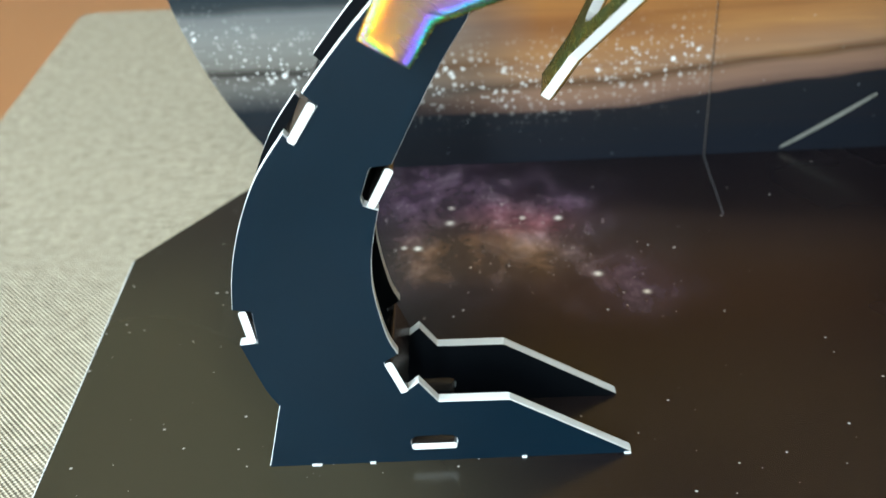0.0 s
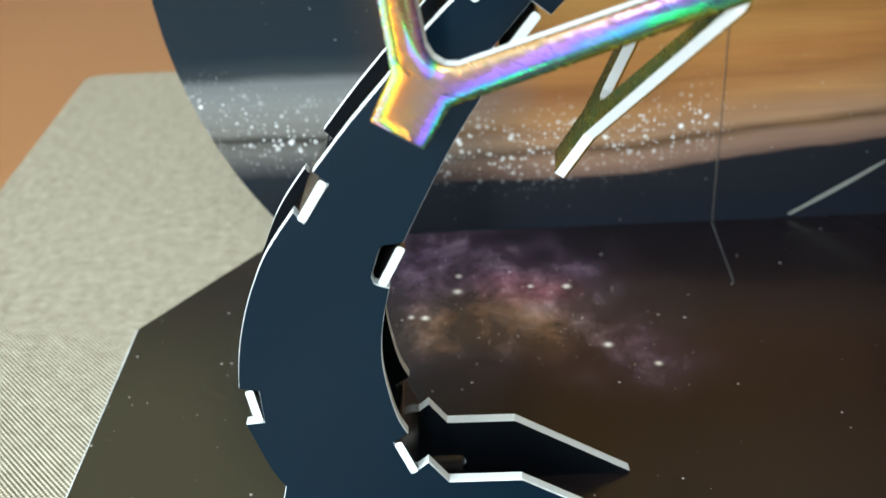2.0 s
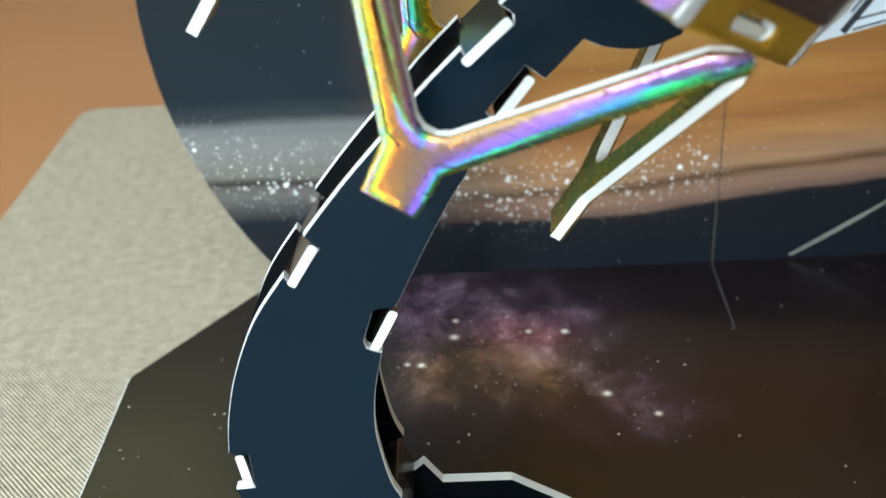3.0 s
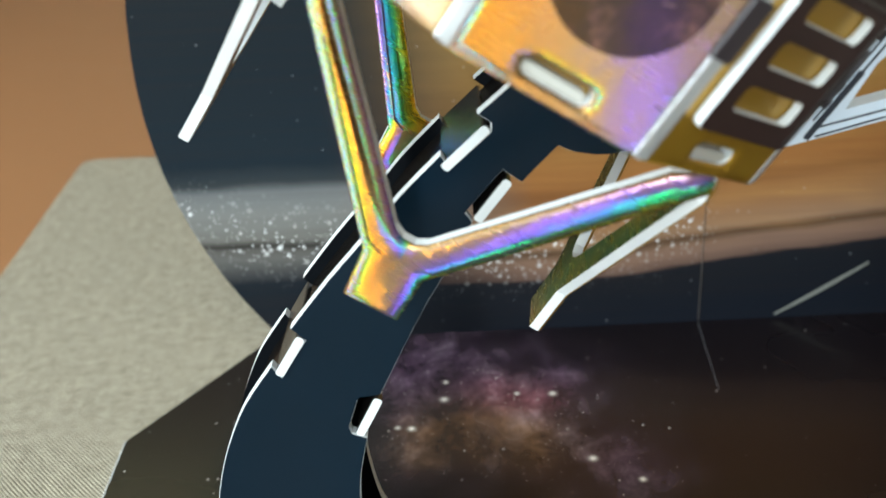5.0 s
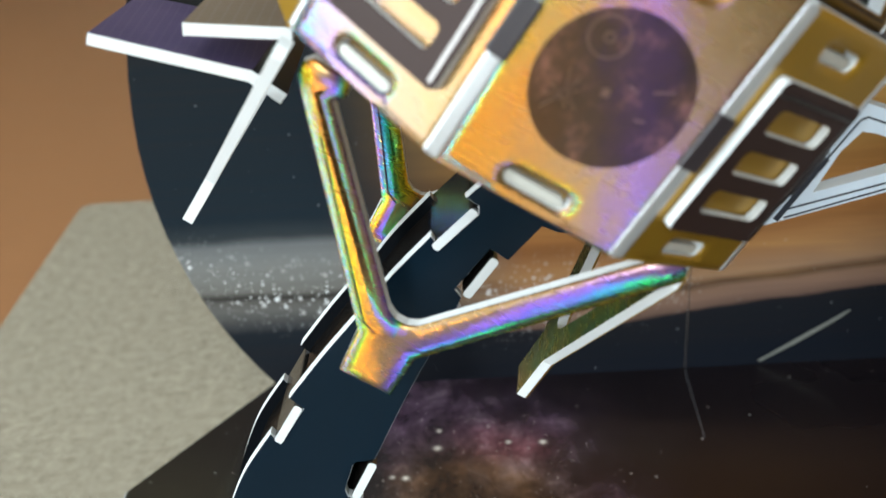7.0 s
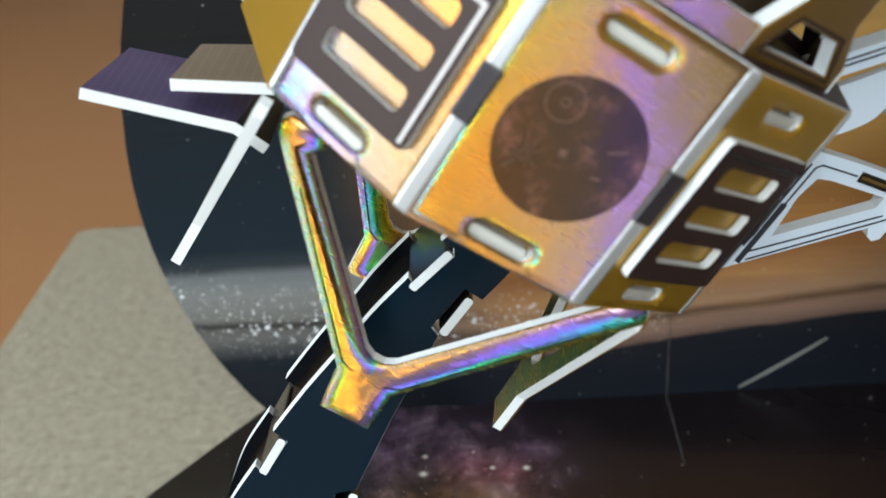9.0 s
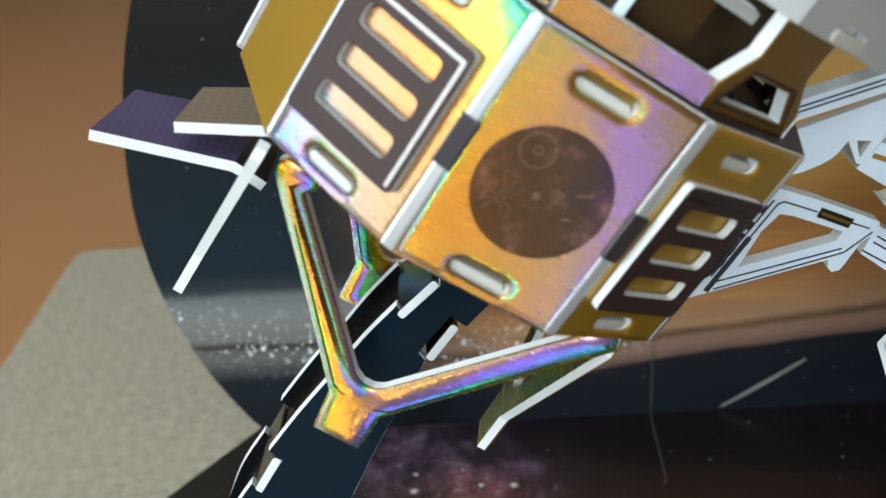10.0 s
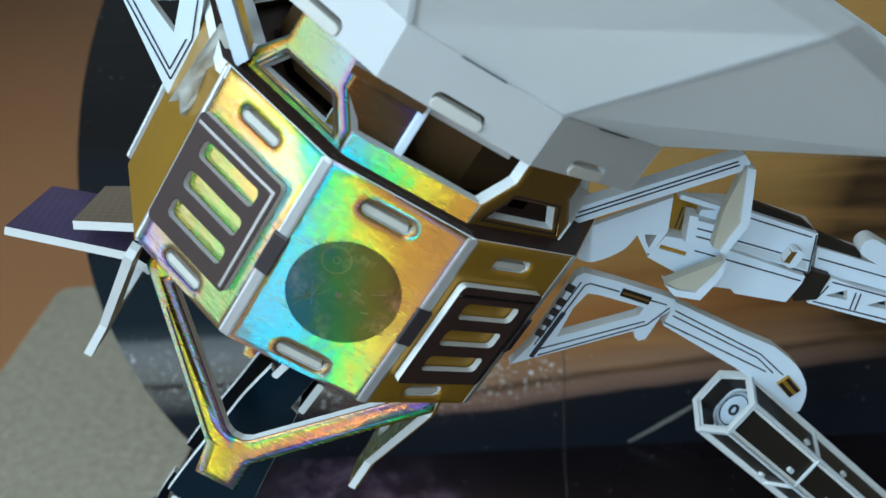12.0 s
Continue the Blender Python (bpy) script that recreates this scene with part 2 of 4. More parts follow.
def sheet(outline, thick, holes=(), rim=0.0):
    """A cut card: outline and holes in its own x, y (decimetres), from z = -thick to 0. Its printed face curls over within rim of the cut.
    Material 0: top, 1: cut edges, 2: underside."""
    bm = bmesh.new()
    area = lambda loop: sum(x0 * y1 - x1 * y0 for (x0, y0), (x1, y1) in zip(loop, loop[1:] + loop[:1]))
    loops = [list(outline) if area(list(outline)) > 0 else list(outline)[::-1]] + [list(h) if area(list(h)) < 0 else list(h)[::-1] for h in holes]
    ring = lambda loop, z: [bm.verts.new((x * K, y * K, z * K)) for x, y in loop]
    edges, low_edges = [], []
    for loop in loops:
        drop = -0.38 * rim
        low, rows = ring(loop, -thick), [ring(loop, drop)]
        if rim:
            for step in (20, 40, 60, 90):
                a = radians(step)
                rows.append(ring(inward(loop, rim * (1 - math.cos(a))), drop * (1 - math.sin(a))))
        for n, (under, over) in enumerate(zip([low] + rows[:-1], rows)):
            for i in range(len(loop)):
                k = (i + 1) % len(loop)
                f = bm.faces.new((under[i], under[k], over[k], over[i]))
                f.material_index, f.smooth = (0, True) if n else (1, False)
        find = lambda row: [bm.edges.get((u, v)) for u, v in zip(row, row[1:] + row[:1])]
        edges += find(rows[-1])
        low_edges += find(low)
    for group, index, up in ((edges, 0, 1), (low_edges, 2, -1)):
        for f in [g for g in bmesh.ops.triangle_fill(bm, edges=group, use_beauty=True, use_dissolve=False)["geom"] if isinstance(g, bmesh.types.BMFace)]:
            f.normal_update()
            if f.normal.z * up < 0:
                f.normal_flip()
            f.material_index = index
    return bm


def block(x0, x1, y0, y1, z0, z1, bevel=0.004):
    bm = bmesh.new()
    bmesh.ops.create_cube(bm, size=1.0)
    for v in bm.verts:
        v.co = Vector(((x0 if v.co.x < 0 else x1) * K, (y0 if v.co.y < 0 else y1) * K, (z0 if v.co.z < 0 else z1) * K))
    if bevel:
        bmesh.ops.bevel(bm, geom=list(bm.edges), offset=bevel * K, segments=2, profile=0.5, affect="EDGES")
    return bm


def lozenge(cx, cy, w, h, turn=0.0, n=6):
    """A slot with round ends."""
    r, out = h / 2, []
    for side in (1, -1):
        for i in range(n + 1):
            a = -math.pi / 2 + math.pi * i / n if side > 0 else math.pi / 2 + math.pi * i / n
            out.append((side * (w / 2 - r) + r * math.cos(a), r * math.sin(a)))
    c, s = math.cos(turn), math.sin(turn)
    return [(cx + x * c - y * s, cy + x * s + y * c) for x, y in out]


def rounded(x0, y0, x1, y1, r, n=3):
    out = []
    for cx, cy, a0 in ((x1 - r, y1 - r, 0), (x0 + r, y1 - r, 90), (x0 + r, y0 + r, 180), (x1 - r, y0 + r, 270)):
        for i in range(n + 1):
            a = radians(a0 + 90 * i / n)
            out.append((cx + r * math.cos(a), cy + r * math.sin(a)))
    return out


def bowed(points, steps=4):
    """A smooth closed or open line through points (Catmull-Rom, open)."""
    p = [Vector((*q, 0)) for q in points]
    out = []
    for i in range(len(p) - 1):
        a, b, c, d = p[max(i - 1, 0)], p[i], p[i + 1], p[min(i + 2, len(p) - 1)]
        for k in range(steps):
            t = k / steps
            q = 0.5 * (2 * b + (c - a) * t + (2 * a - 5 * b + 4 * c - d) * t * t + (3 * b - a - 3 * c + d) * t ** 3)
            out.append((q.x, q.y))
    return out + [points[-1]]


def plane_pose(origin, across, up):
    """The pose of a sheet whose x runs along across and whose y runs near up; its front looks along x cross y. Decimetres."""
    x = Vector(across).normalized()
    y = (Vector(up) - x * x.dot(Vector(up))).normalized()
    z = x.cross(y)
    m = Matrix((x, y, z)).transposed().to_4x4()
    m.translation = Vector(origin) * K
    return m

# ---- room, table and mat ----
def timber(name, tone, dark):
    m, n, l, b = material(name, 0.45)
    v = coords(n, l, (1.2, 9.0, 9.0))
    grain = noise_at(n, l, v, 14, 6, 0.6, 1.2)
    pores = noise_at(n, l, coords(n, l, (8, 90, 90)), 10, 3)
    l.new(blend(n, l, maths(n, l, "MULTIPLY", pores, 0.5), blend(n, l, grain, dark, tone), dark), b.inputs["Base Color"])
    l.new(maths(n, l, "ADD", maths(n, l, "MULTIPLY", grain, 0.2), 0.35), b.inputs["Roughness"])
    bump(n, l, b, pores, 0.1, 0.0005)
    return m


def weave(name):
    """Woven linen in beige and grey-brown threads, about a millimetre apart."""
    m, n, l, b = material(name, 0.9)
    v = coords(n, l, turn=(0, 0, radians(3)))
    sep = n.new("ShaderNodeSeparateXYZ")
    l.new(v, sep.inputs[0])
    sx = maths(n, l, "SINE", maths(n, l, "MULTIPLY", sep.outputs[0], math.tau / 0.0016))
    sy = maths(n, l, "SINE", maths(n, l, "MULTIPLY", sep.outputs[1], math.tau / 0.0016))
    check = maths(n, l, "ADD", maths(n, l, "MULTIPLY", maths(n, l, "MULTIPLY", sx, sy), 0.5), 0.5)
    slub = noise_at(n, l, coords(n, l, (60, 700, 60)), 1.0, 4)
    slub2 = noise_at(n, l, coords(n, l, (700, 60, 60)), 1.0, 4)
    patch = noise_at(n, l, v, 120, 5, 0.65)
    mottle = noise_at(n, l, coords(n, l, (210, 240, 1)), 1.0, 5, 0.75)
    thread = maths(n, l, "ADD", maths(n, l, "MULTIPLY", check, 0.95), maths(n, l, "MULTIPLY", maths(n, l, "ADD", slub, slub2), 0.18))
    thread = maths(n, l, "ADD", thread, maths(n, l, "MULTIPLY", maths(n, l, "ADD", mottle, -0.5), 1.0))
    thread = maths(n, l, "ADD", thread, -0.13, clamp=True)
    c = blend(n, l, thread, (0.055, 0.044, 0.030), (0.66, 0.585, 0.46))
    l.new(blend(n, l, maths(n, l, "MULTIPLY", patch, 0.30), c, (0.34, 0.30, 0.225)), b.inputs["Base Color"])
    b.inputs["Specular IOR Level"].default_value = 0.15
    bump(n, l, b, thread, 0.8, 0.0006)
    return m


WALL = plain("warm_wall_paint", (0.52, 0.47, 0.38), 0.8, vary=0.06, scale=20)
CEILING = plain("ceiling_paint", (0.72, 0.71, 0.68), 0.85, vary=0.03, scale=20)
FLOOR_WOOD = timber("floor_timber", (0.26, 0.15, 0.08), (0.14, 0.075, 0.04))
TABLE_WOOD = timber("table_timber", (0.42, 0.205, 0.090), (0.30, 0.135, 0.056))
LINEN = weave("beige_linen_weave")
FRAME_PAINT = plain("window_paint", (0.75, 0.75, 0.73), 0.4, vary=0.03)

X0, X1, Y0, Y1, Z0, Z1 = -14, 26, -14, 34, -7.9, 19.0
tagged(part("floor", block(X0, X1, Y0, Y1, Z0 - 1, Z0, 0), FLOOR_WOOD, None), "brown timber floor of the room", "floor", kind="structure")
tagged(part("ceiling", block(X0, X1, Y0, Y1, Z1, Z1 + 1, 0), CEILING, None), "plain pale ceiling", "ceiling", kind="structure")
tagged(part("wall_north", block(X0 - 1, X1 + 1, Y1, Y1 + 1, Z0, Z1, 0), WALL, None), "warm beige painted wall", "wall", kind="structure")
tagged(part("wall_east", block(X1, X1 + 1, Y0, Y1, Z0, Z1, 0), WALL, None), "warm beige painted wall", "wall", kind="structure")
WZ0, WZ1 = 1.2, 17.8


def window_wall(wall_name, window_name, u0, u1, w0, w1, m):
    """A wall sheet with one window opening and its frame, in two lights where it is wide; u runs along the wall."""
    body = sheet([(u0, Z0), (u1, Z0), (u1, Z1), (u0, Z1)], 1, [[(w0, WZ0), (w1, WZ0), (w1, WZ1), (w0, WZ1)]])
    tagged(part(wall_name, body, [WALL, WALL, WALL], None, m=m), "warm beige wall with an unseen window", "wall", kind="structure")
    win = thing(window_name, m @ pose((w0 + w1) / 2 * K, WZ0 * K, -0.05), "unseen white-painted window frame in the wall", "window", kind="structure")
    mid = (w0 + w1) / 2
    lights = [rounded(w0 + 0.08, WZ0 + 0.08, w1 - 0.08, WZ1 - 0.08, 0.02, 1)] if w1 - w0 < 2 else [rounded(w0 + 0.3, WZ0 + 0.3, mid - 0.2, WZ1 - 0.3, 0.02, 1), rounded(mid + 0.2, WZ0 + 0.3, w1 - 0.3, WZ1 - 0.3, 0.02, 1)]
    part("window_frame", sheet(rounded(w0, WZ0, w1, WZ1, 0.02, 1), 0.5, lights), [FRAME_PAINT] * 3, win, m=m @ pose(0, 0, -0.03))


# the south opening is made up to fit the added slit lamp
window_wall("wall_south", "added_slit_window", -X1 - 1, -X0 + 1, 2.65, 3.35, plane_pose((0, Y0, 0), (-1, 0, 0), (0, 0, 1)))
window_wall("wall_west", "window_2", Y0, Y1, -12.2, -0.8, plane_pose((X0, 0, 0), (0, 1, 0), (0, 0, 1)))

table = thing("table", pose(0.1, 0.35, -0.745), "orange-brown wooden table under the woven mat", "table")
part("tabletop", block(-9, 12, -3.5, 28, -0.345, -0.045, 0.05), TABLE_WOOD, table)
for lx, ly in ((-8.4, -3), (11.4, -3), (-8.4, 27.4), (11.4, 27.4)):
    part("leg", block(lx - 0.3, lx + 0.3, ly - 0.3, ly + 0.3, Z0, -0.345, 0.04), TABLE_WOOD, table)

mat_outline = [(-1.69, -1.0), (4.2, -1.0), (4.2, 6.0), (-1.80, 5.99), (-1.86, 5.96), (-1.875, 5.9), (-1.80, 4.4)]
tagged(part("place_mat", sheet(mat_outline, 0.015), [LINEN] * 3, None, m=pose(0, 0, -0.003)), "beige woven linen place mat on the wooden table", "place mat")

# ---- base board and backdrop ----
def gaussian_spots(n, l, v, spots):
    """Round printed glints: (x, y, radius) in decimetres; returns the sum of their soft discs."""
    total = None
    for x, y, r in spots:
        d = n.new("ShaderNodeVectorMath")
        d.operation = "DISTANCE"
        l.new(v, d.inputs[0])
        d.inputs[1].default_value = (x * K, y * K, 0)
        q = maths(n, l, "DIVIDE", d.outputs["Value"], r * K)
        g = maths(n, l, "POWER", 2.718, maths(n, l, "MULTIPLY", maths(n, l, "MULTIPLY", q, q), -1.0))
        total = g if total is None else maths(n, l, "ADD", total, g)
    return total


def flat_vector(n, l):
    tc = n.new("ShaderNodeTexCoord")
    flat = n.new("ShaderNodeVectorMath")
    flat.operation = "MULTIPLY"
    l.new(tc.outputs["Object"], flat.inputs[0])
    flat.inputs[1].default_value = (1, 1, 0)
    return flat.outputs["Vector"]


def stars(n, l, v, scale, size, density, seed):
    """Sparse printed dots: 1 inside a dot, else 0."""
    mp = n.new("ShaderNodeMapping")
    mp.inputs["Location"].default_value = (seed, seed * 0.7, 0)
    l.new(v, mp.inputs["Vector"])
    vo = n.new("ShaderNodeTexVoronoi")
    vo.voronoi_dimensions = "2D"
    vo.inputs["Scale"].default_value = scale
    l.new(mp.outputs["Vector"], vo.inputs["Vector"])
    sep = n.new("ShaderNodeSeparateColor")
    l.new(vo.outputs["Color"], sep.inputs[0])
    keep = maths(n, l, "LESS_THAN", sep.outputs[0], density)
    radius = maths(n, l, "MULTIPLY", maths(n, l, "ADD", maths(n, l, "POWER", sep.outputs[1], 2.0), 0.25), size)
    inside = maths(n, l, "SUBTRACT", 1.0, maths(n, l, "DIVIDE", vo.outputs["Distance"], radius), clamp=True)
    return maths(n, l, "MULTIPLY", maths(n, l, "MULTIPLY", inside, 2.0, clamp=True), keep), sep.outputs[2]


def nebula_print():
    """Glossy star-field print: purple and ochre nebula near the middle, black beyond."""
    m, n, l, b = material("nebula_print", 0.2)
    v = flat_vector(n, l)
    zone = gaussian_spots(n, l, v, [(0.10, 3.62, 0.24), (0.12, 3.42, 0.28), (0.42, 3.42, 0.22), (0.45, 3.27, 0.20), (0.05, 3.14, 0.20), (0.36, 3.04, 0.16), (0.68, 2.92, 0.16)])
    ochre = gaussian_spots(n, l, v, [(0.22, 3.12, 0.20), (0.42, 3.02, 0.20), (0.05, 3.05, 0.15)])
    cloud = noise_at(n, l, coords(n, l, (50, 27, 1)), 1.0, 9, 0.66, 0.15)
    wisps = noise_at(n, l, coords(n, l, (52, 40, 1), (0, 0, -0.15)), 1.2, 9, 0.66, 0.25)
    hue = blend(n, l, maths(n, l, "MULTIPLY", ochre, 0.9, clamp=True), (0.120, 0.066, 0.128), (0.24, 0.120, 0.050))
    rose = maths(n, l, "MULTIPLY", gaussian_spots(n, l, v, [(0.36, 3.34, 0.12), (0.5, 3.28, 0.08)]), 0.5, clamp=True)
    hue = blend(n, l, rose, hue, (0.30, 0.06, 0.08))
    lump = maths(n, l, "MULTIPLY", maths(n, l, "POWER", maths(n, l, "ADD", cloud, wisps), 5.5), 0.16)
    body = maths(n, l, "MULTIPLY", zone, lump, clamp=True)
    dark = blend(n, l, noise_at(n, l, v, 12, 3), (0.0045, 0.003, 0.0045), (0.010, 0.007, 0.008))
    # olive-brown tone over the left part of the board
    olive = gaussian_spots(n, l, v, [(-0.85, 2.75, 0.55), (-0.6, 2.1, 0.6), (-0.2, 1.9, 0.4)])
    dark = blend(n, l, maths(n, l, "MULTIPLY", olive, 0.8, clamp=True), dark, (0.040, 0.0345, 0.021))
    c = blend(n, l, body, dark, hue)
    streak = maths(n, l, "MULTIPLY", zone, maths(n, l, "POWER", wisps, 8.0))
    c = blend(n, l, maths(n, l, "MULTIPLY", streak, 5.0, clamp=True), c, (0.34, 0.27, 0.31))
    glint = gaussian_spots(n, l, v, [(0.153, 3.314, 0.0119), (0.045, 3.152, 0.0112), (0.045, 3.152, 0.0053), (0.605, 2.953, 0.0112), (0.737, 2.841, 0.0092), (0.52, 3.32, 0.0106), (0.16, 3.42, 0.0079), (0.40, 3.33, 0.0079), (0.0, 3.16, 0.0079)])
    c = blend(n, l, maths(n, l, "MULTIPLY", glint, 0.8, clamp=True), c, (0.95, 0.88, 0.80))
    for scale, size, density, seed in ((330, 0.14, 0.04, 3.1), (150, 0.075, 0.035, 7.7)):
        dot, tint = stars(n, l, v, scale, size, density, seed)
        c = blend(n, l, maths(n, l, "MULTIPLY", dot, 0.5), c, blend(n, l, tint, (0.55, 0.5, 0.5), (0.9, 0.85, 0.8)))
    dot, tint = stars(n, l, v, 620, 0.17, 0.16, 4.4)
    c = blend(n, l, maths(n, l, "MULTIPLY", maths(n, l, "MULTIPLY", dot, zone), 0.30, clamp=True), c, (0.75, 0.65, 0.62))
    l.new(c, b.inputs["Base Color"])
    b.inputs["Coat Weight"].default_value, b.inputs["Coat Roughness"].default_value = 0.22, 0.12
    b.inputs["Specular IOR Level"].default_value = 0.38
    l.new(maths(n, l, "ADD", maths(n, l, "MULTIPLY", noise_at(n, l, v, 9, 3), 0.12), 0.2), b.inputs["Roughness"])
    return m


def planet_print():
    """Banded giant planet with a belt of sparkling ring debris; the planet's dark limb lies to one side."""
    m, n, l, b = material("planet_print", 0.42)
    v = flat_vector(n, l)
    sep = n.new("ShaderNodeSeparateXYZ")
    l.new(v, sep.inputs[0])
    x, z = sep.outputs[0], sep.outputs[1]
    drift = noise_at(n, l, coords(n, l, (9, 45, 1)), 1.0, 5, 0.6, 0.3)
    # the bands climb gently towards the planet's far side
    lift = maths(n, l, "MULTIPLY", maths(n, l, "MAXIMUM", maths(n, l, "ADD", x, -0.08), 0.0), 0.11)
    height = maths(n, l, "ADD", maths(n, l, "SUBTRACT", z, lift), maths(n, l, "MULTIPLY", maths(n, l, "ADD", drift, -0.5), 0.008))
    h = maths(n, l, "DIVIDE", height, 0.15)
    warm = ramp(n, [(0.0, (0.005, 0.008, 0.014)), (0.132, (0.008, 0.010, 0.014)), (0.140, (0.12, 0.072, 0.056)), (0.165, (0.19, 0.115, 0.085)), (0.186, (0.19, 0.115, 0.085)), (0.203, (0.055, 0.032, 0.022)), (0.222, (0.24, 0.145, 0.095)),
                    (0.30, (0.26, 0.125, 0.055)), (0.35, (0.20, 0.080, 0.028)), (0.40, (0.28, 0.115, 0.036)), (0.50, (0.23, 0.105, 0.030)), (0.63, (0.36, 0.20, 0.058)), (0.82, (0.44, 0.27, 0.085)), (1.0, (0.34, 0.20, 0.06))])
    cold = ramp(n, [(0.0, (0.005, 0.007, 0.011)), (0.16, (0.006, 0.010, 0.015)), (0.19, (0.045, 0.046, 0.048)), (0.225, (0.10, 0.097, 0.092)), (0.25, (0.095, 0.09, 0.085)), (0.262, (0.022, 0.020, 0.018)), (0.28, (0.13, 0.125, 0.115)),
                    (0.34, (0.17, 0.168, 0.165)), (0.40, (0.13, 0.135, 0.14)), (0.425, (0.025, 0.032, 0.038)), (0.47, (0.006, 0.014, 0.022)), (0.85, (0.004, 0.009, 0.014)), (0.95, (0.004, 0.007, 0.010)), (1.0, (0.003, 0.004, 0.005))])
    l.new(h, warm.inputs["Fac"])
    l.new(h, cold.inputs["Fac"])
    side = maths(n, l, "DIVIDE", maths(n, l, "ADD", x, 0.025), 0.075, clamp=True)
    side = maths(n, l, "MULTIPLY", side, side)
    c = blend(n, l, side, cold.outputs["Color"], warm.outputs["Color"])
    gap = gaussian_spots(n, l, v, [(2.75, 1.15, 0.55), (2.6, 0.75, 0.35)])
    c = blend(n, l, maths(n, l, "MULTIPLY", gap, 1.6, clamp=True), c, (0.006, 0.005, 0.005))
    fine = noise_at(n, l, coords(n, l, (5, 420, 1)), 1.0, 4)
    c = blend(n, l, maths(n, l, "MULTIPLY", maths(n, l, "POWER", fine, 2.0), 0.34), c, (0.03, 0.015, 0.008))
    lit = maths(n, l, "MULTIPLY", maths(n, l, "ADD", h, -0.15), 12.0, clamp=True)
    swirl = noise_at(n, l, coords(n, l, (9, 110, 1), (0, 0, 0.08)), 1.0, 5, 0.6, 0.5)
    c = blend(n, l, maths(n, l, "MULTIPLY", maths(n, l, "POWER", swirl, 3.0), maths(n, l, "MULTIPLY", side, lit)), c, (0.52, 0.27, 0.085))
    # ring debris: a belt of soft white dots
    rise = maths(n, l, "MULTIPLY", maths(n, l, "POWER", maths(n, l, "ABSOLUTE", maths(n, l, "ADD", x, -0.035)), 1.5), 0.42)
    belt = maths(n, l, "ADD", maths(n, l, "SUBTRACT", z, rise), -0.0325)
    near = maths(n, l, "DIVIDE", belt, 0.0095)
    near = maths(n, l, "POWER", 2.718, maths(n, l, "MULTIPLY", maths(n, l, "MULTIPLY", near, near), -1.0))
    within = maths(n, l, "SUBTRACT", 1.0, maths(n, l, "MULTIPLY", maths(n, l, "ADD", x, -0.10), 60.0, clamp=True))
    for scale, size, density, seed, power in ((330, 0.34, 0.42, 1.3, 0.95), (560, 0.40, 0.40, 5.9, 0.8), (170, 0.17, 0.35, 9.2, 0.95)):
        dot, tint = stars(n, l, v, scale, size, density, seed)
        patch = maths(n, l, "MULTIPLY", noise_at(n, l, v, 60, 2), 1.5)
        c = blend(n, l, maths(n, l, "MULTIPLY", maths(n, l, "MULTIPLY", maths(n, l, "MULTIPLY", dot, near), power), maths(n, l, "MULTIPLY", patch, within), clamp=True), c, blend(n, l, tint, (0.65, 0.62, 0.60), (0.9, 0.92, 0.95)))
    dot, tint = stars(n, l, v, 260, 0.10, 0.10, 2.2)
    c = blend(n, l, maths(n, l, "MULTIPLY", dot, 0.22), c, (0.7, 0.75, 0.8))
    l.new(c, b.inputs["Base Color"])
    b.inputs["Specular IOR Level"].default_value = 0.11
    return m


NEBULA, PLANET = nebula_print(), planet_print()
base_outline = [(-0.85, 1.6), (-0.3, 0.9), (2.55, 0.9), (3.1, 1.6), (3.1, 3.17), (2.74, 3.77), (2.66, 3.9), (-0.42, 3.9), (-0.50, 3.77), (-0.885, 3.155)]
base = thing("base_board", pose(0.11, 0.25, -0.003), "octagonal black base board printed with a purple nebula and stars", "base board")
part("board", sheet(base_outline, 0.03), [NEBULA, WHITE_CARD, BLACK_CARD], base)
part("board_core", sheet(inward(base_outline, -0.005), 0.028), [WHITE_CARD] * 3, base, "white cut edge of the board", m=pose(0, 0, -0.0004))

disc = []
for i in range(73):
    a = radians(217 - i * (254 / 72))
    disc.append((1.115 + 1.95 * math.cos(a), 1.05 + (1.75 if math.sin(a) < 0 else 2.06) * math.sin(a)))
disc = [(x, max(z, 0.0)) for x, z in disc]
FOLD = plain("pale_fold", (0.09, 0.09, 0.10), 0.3, vary=0.5, scale=900)
fold_a, fold_b = Vector((1.112, 3.752, 0)), Vector((1.076, 3.295, 0.0))
part("fold_line", block(0, (fold_b - fold_a).length, -0.0014, 0.0014, -0.002, 0.0004, 0), FOLD, base, "pale crease across the print", m=plane_pose(fold_a, fold_b - fold_a, (0, 0, 1)) @ pose(0, 0, 0, -90, 0, 0))

backdrop = thing("backdrop_card", pose(0.11, 0.376, 0), "round upright backdrop card printed with a banded planet and ring debris", "backdrop card")
part("card", sheet(disc, 0.025), [PLANET, WHITE_CARD, BLACK_CARD], backdrop, m=plane_pose((0, 3.765, 0), (1, 0, 0), (0, 0, 1)))
CREASE = plain("pale_crease", (0.09, 0.075, 0.065), 0.35, vary=0.3)
part("centre_crease", block(1.1150, 1.1170, 3.762, 3.766, 0.0, 2.6, 0), CREASE, backdrop, "thin pale fold line down the middle")
SCRATCH = plain("pale_glint", (0.17, 0.17, 0.155), 0.3, vary=0.2)
glint_line = [(1.402 + 0.33 * t, 0.012 + 0.20 * t + 0.03 * t * (1 - t) * -1) for t in [i / 8 for i in range(9)]]
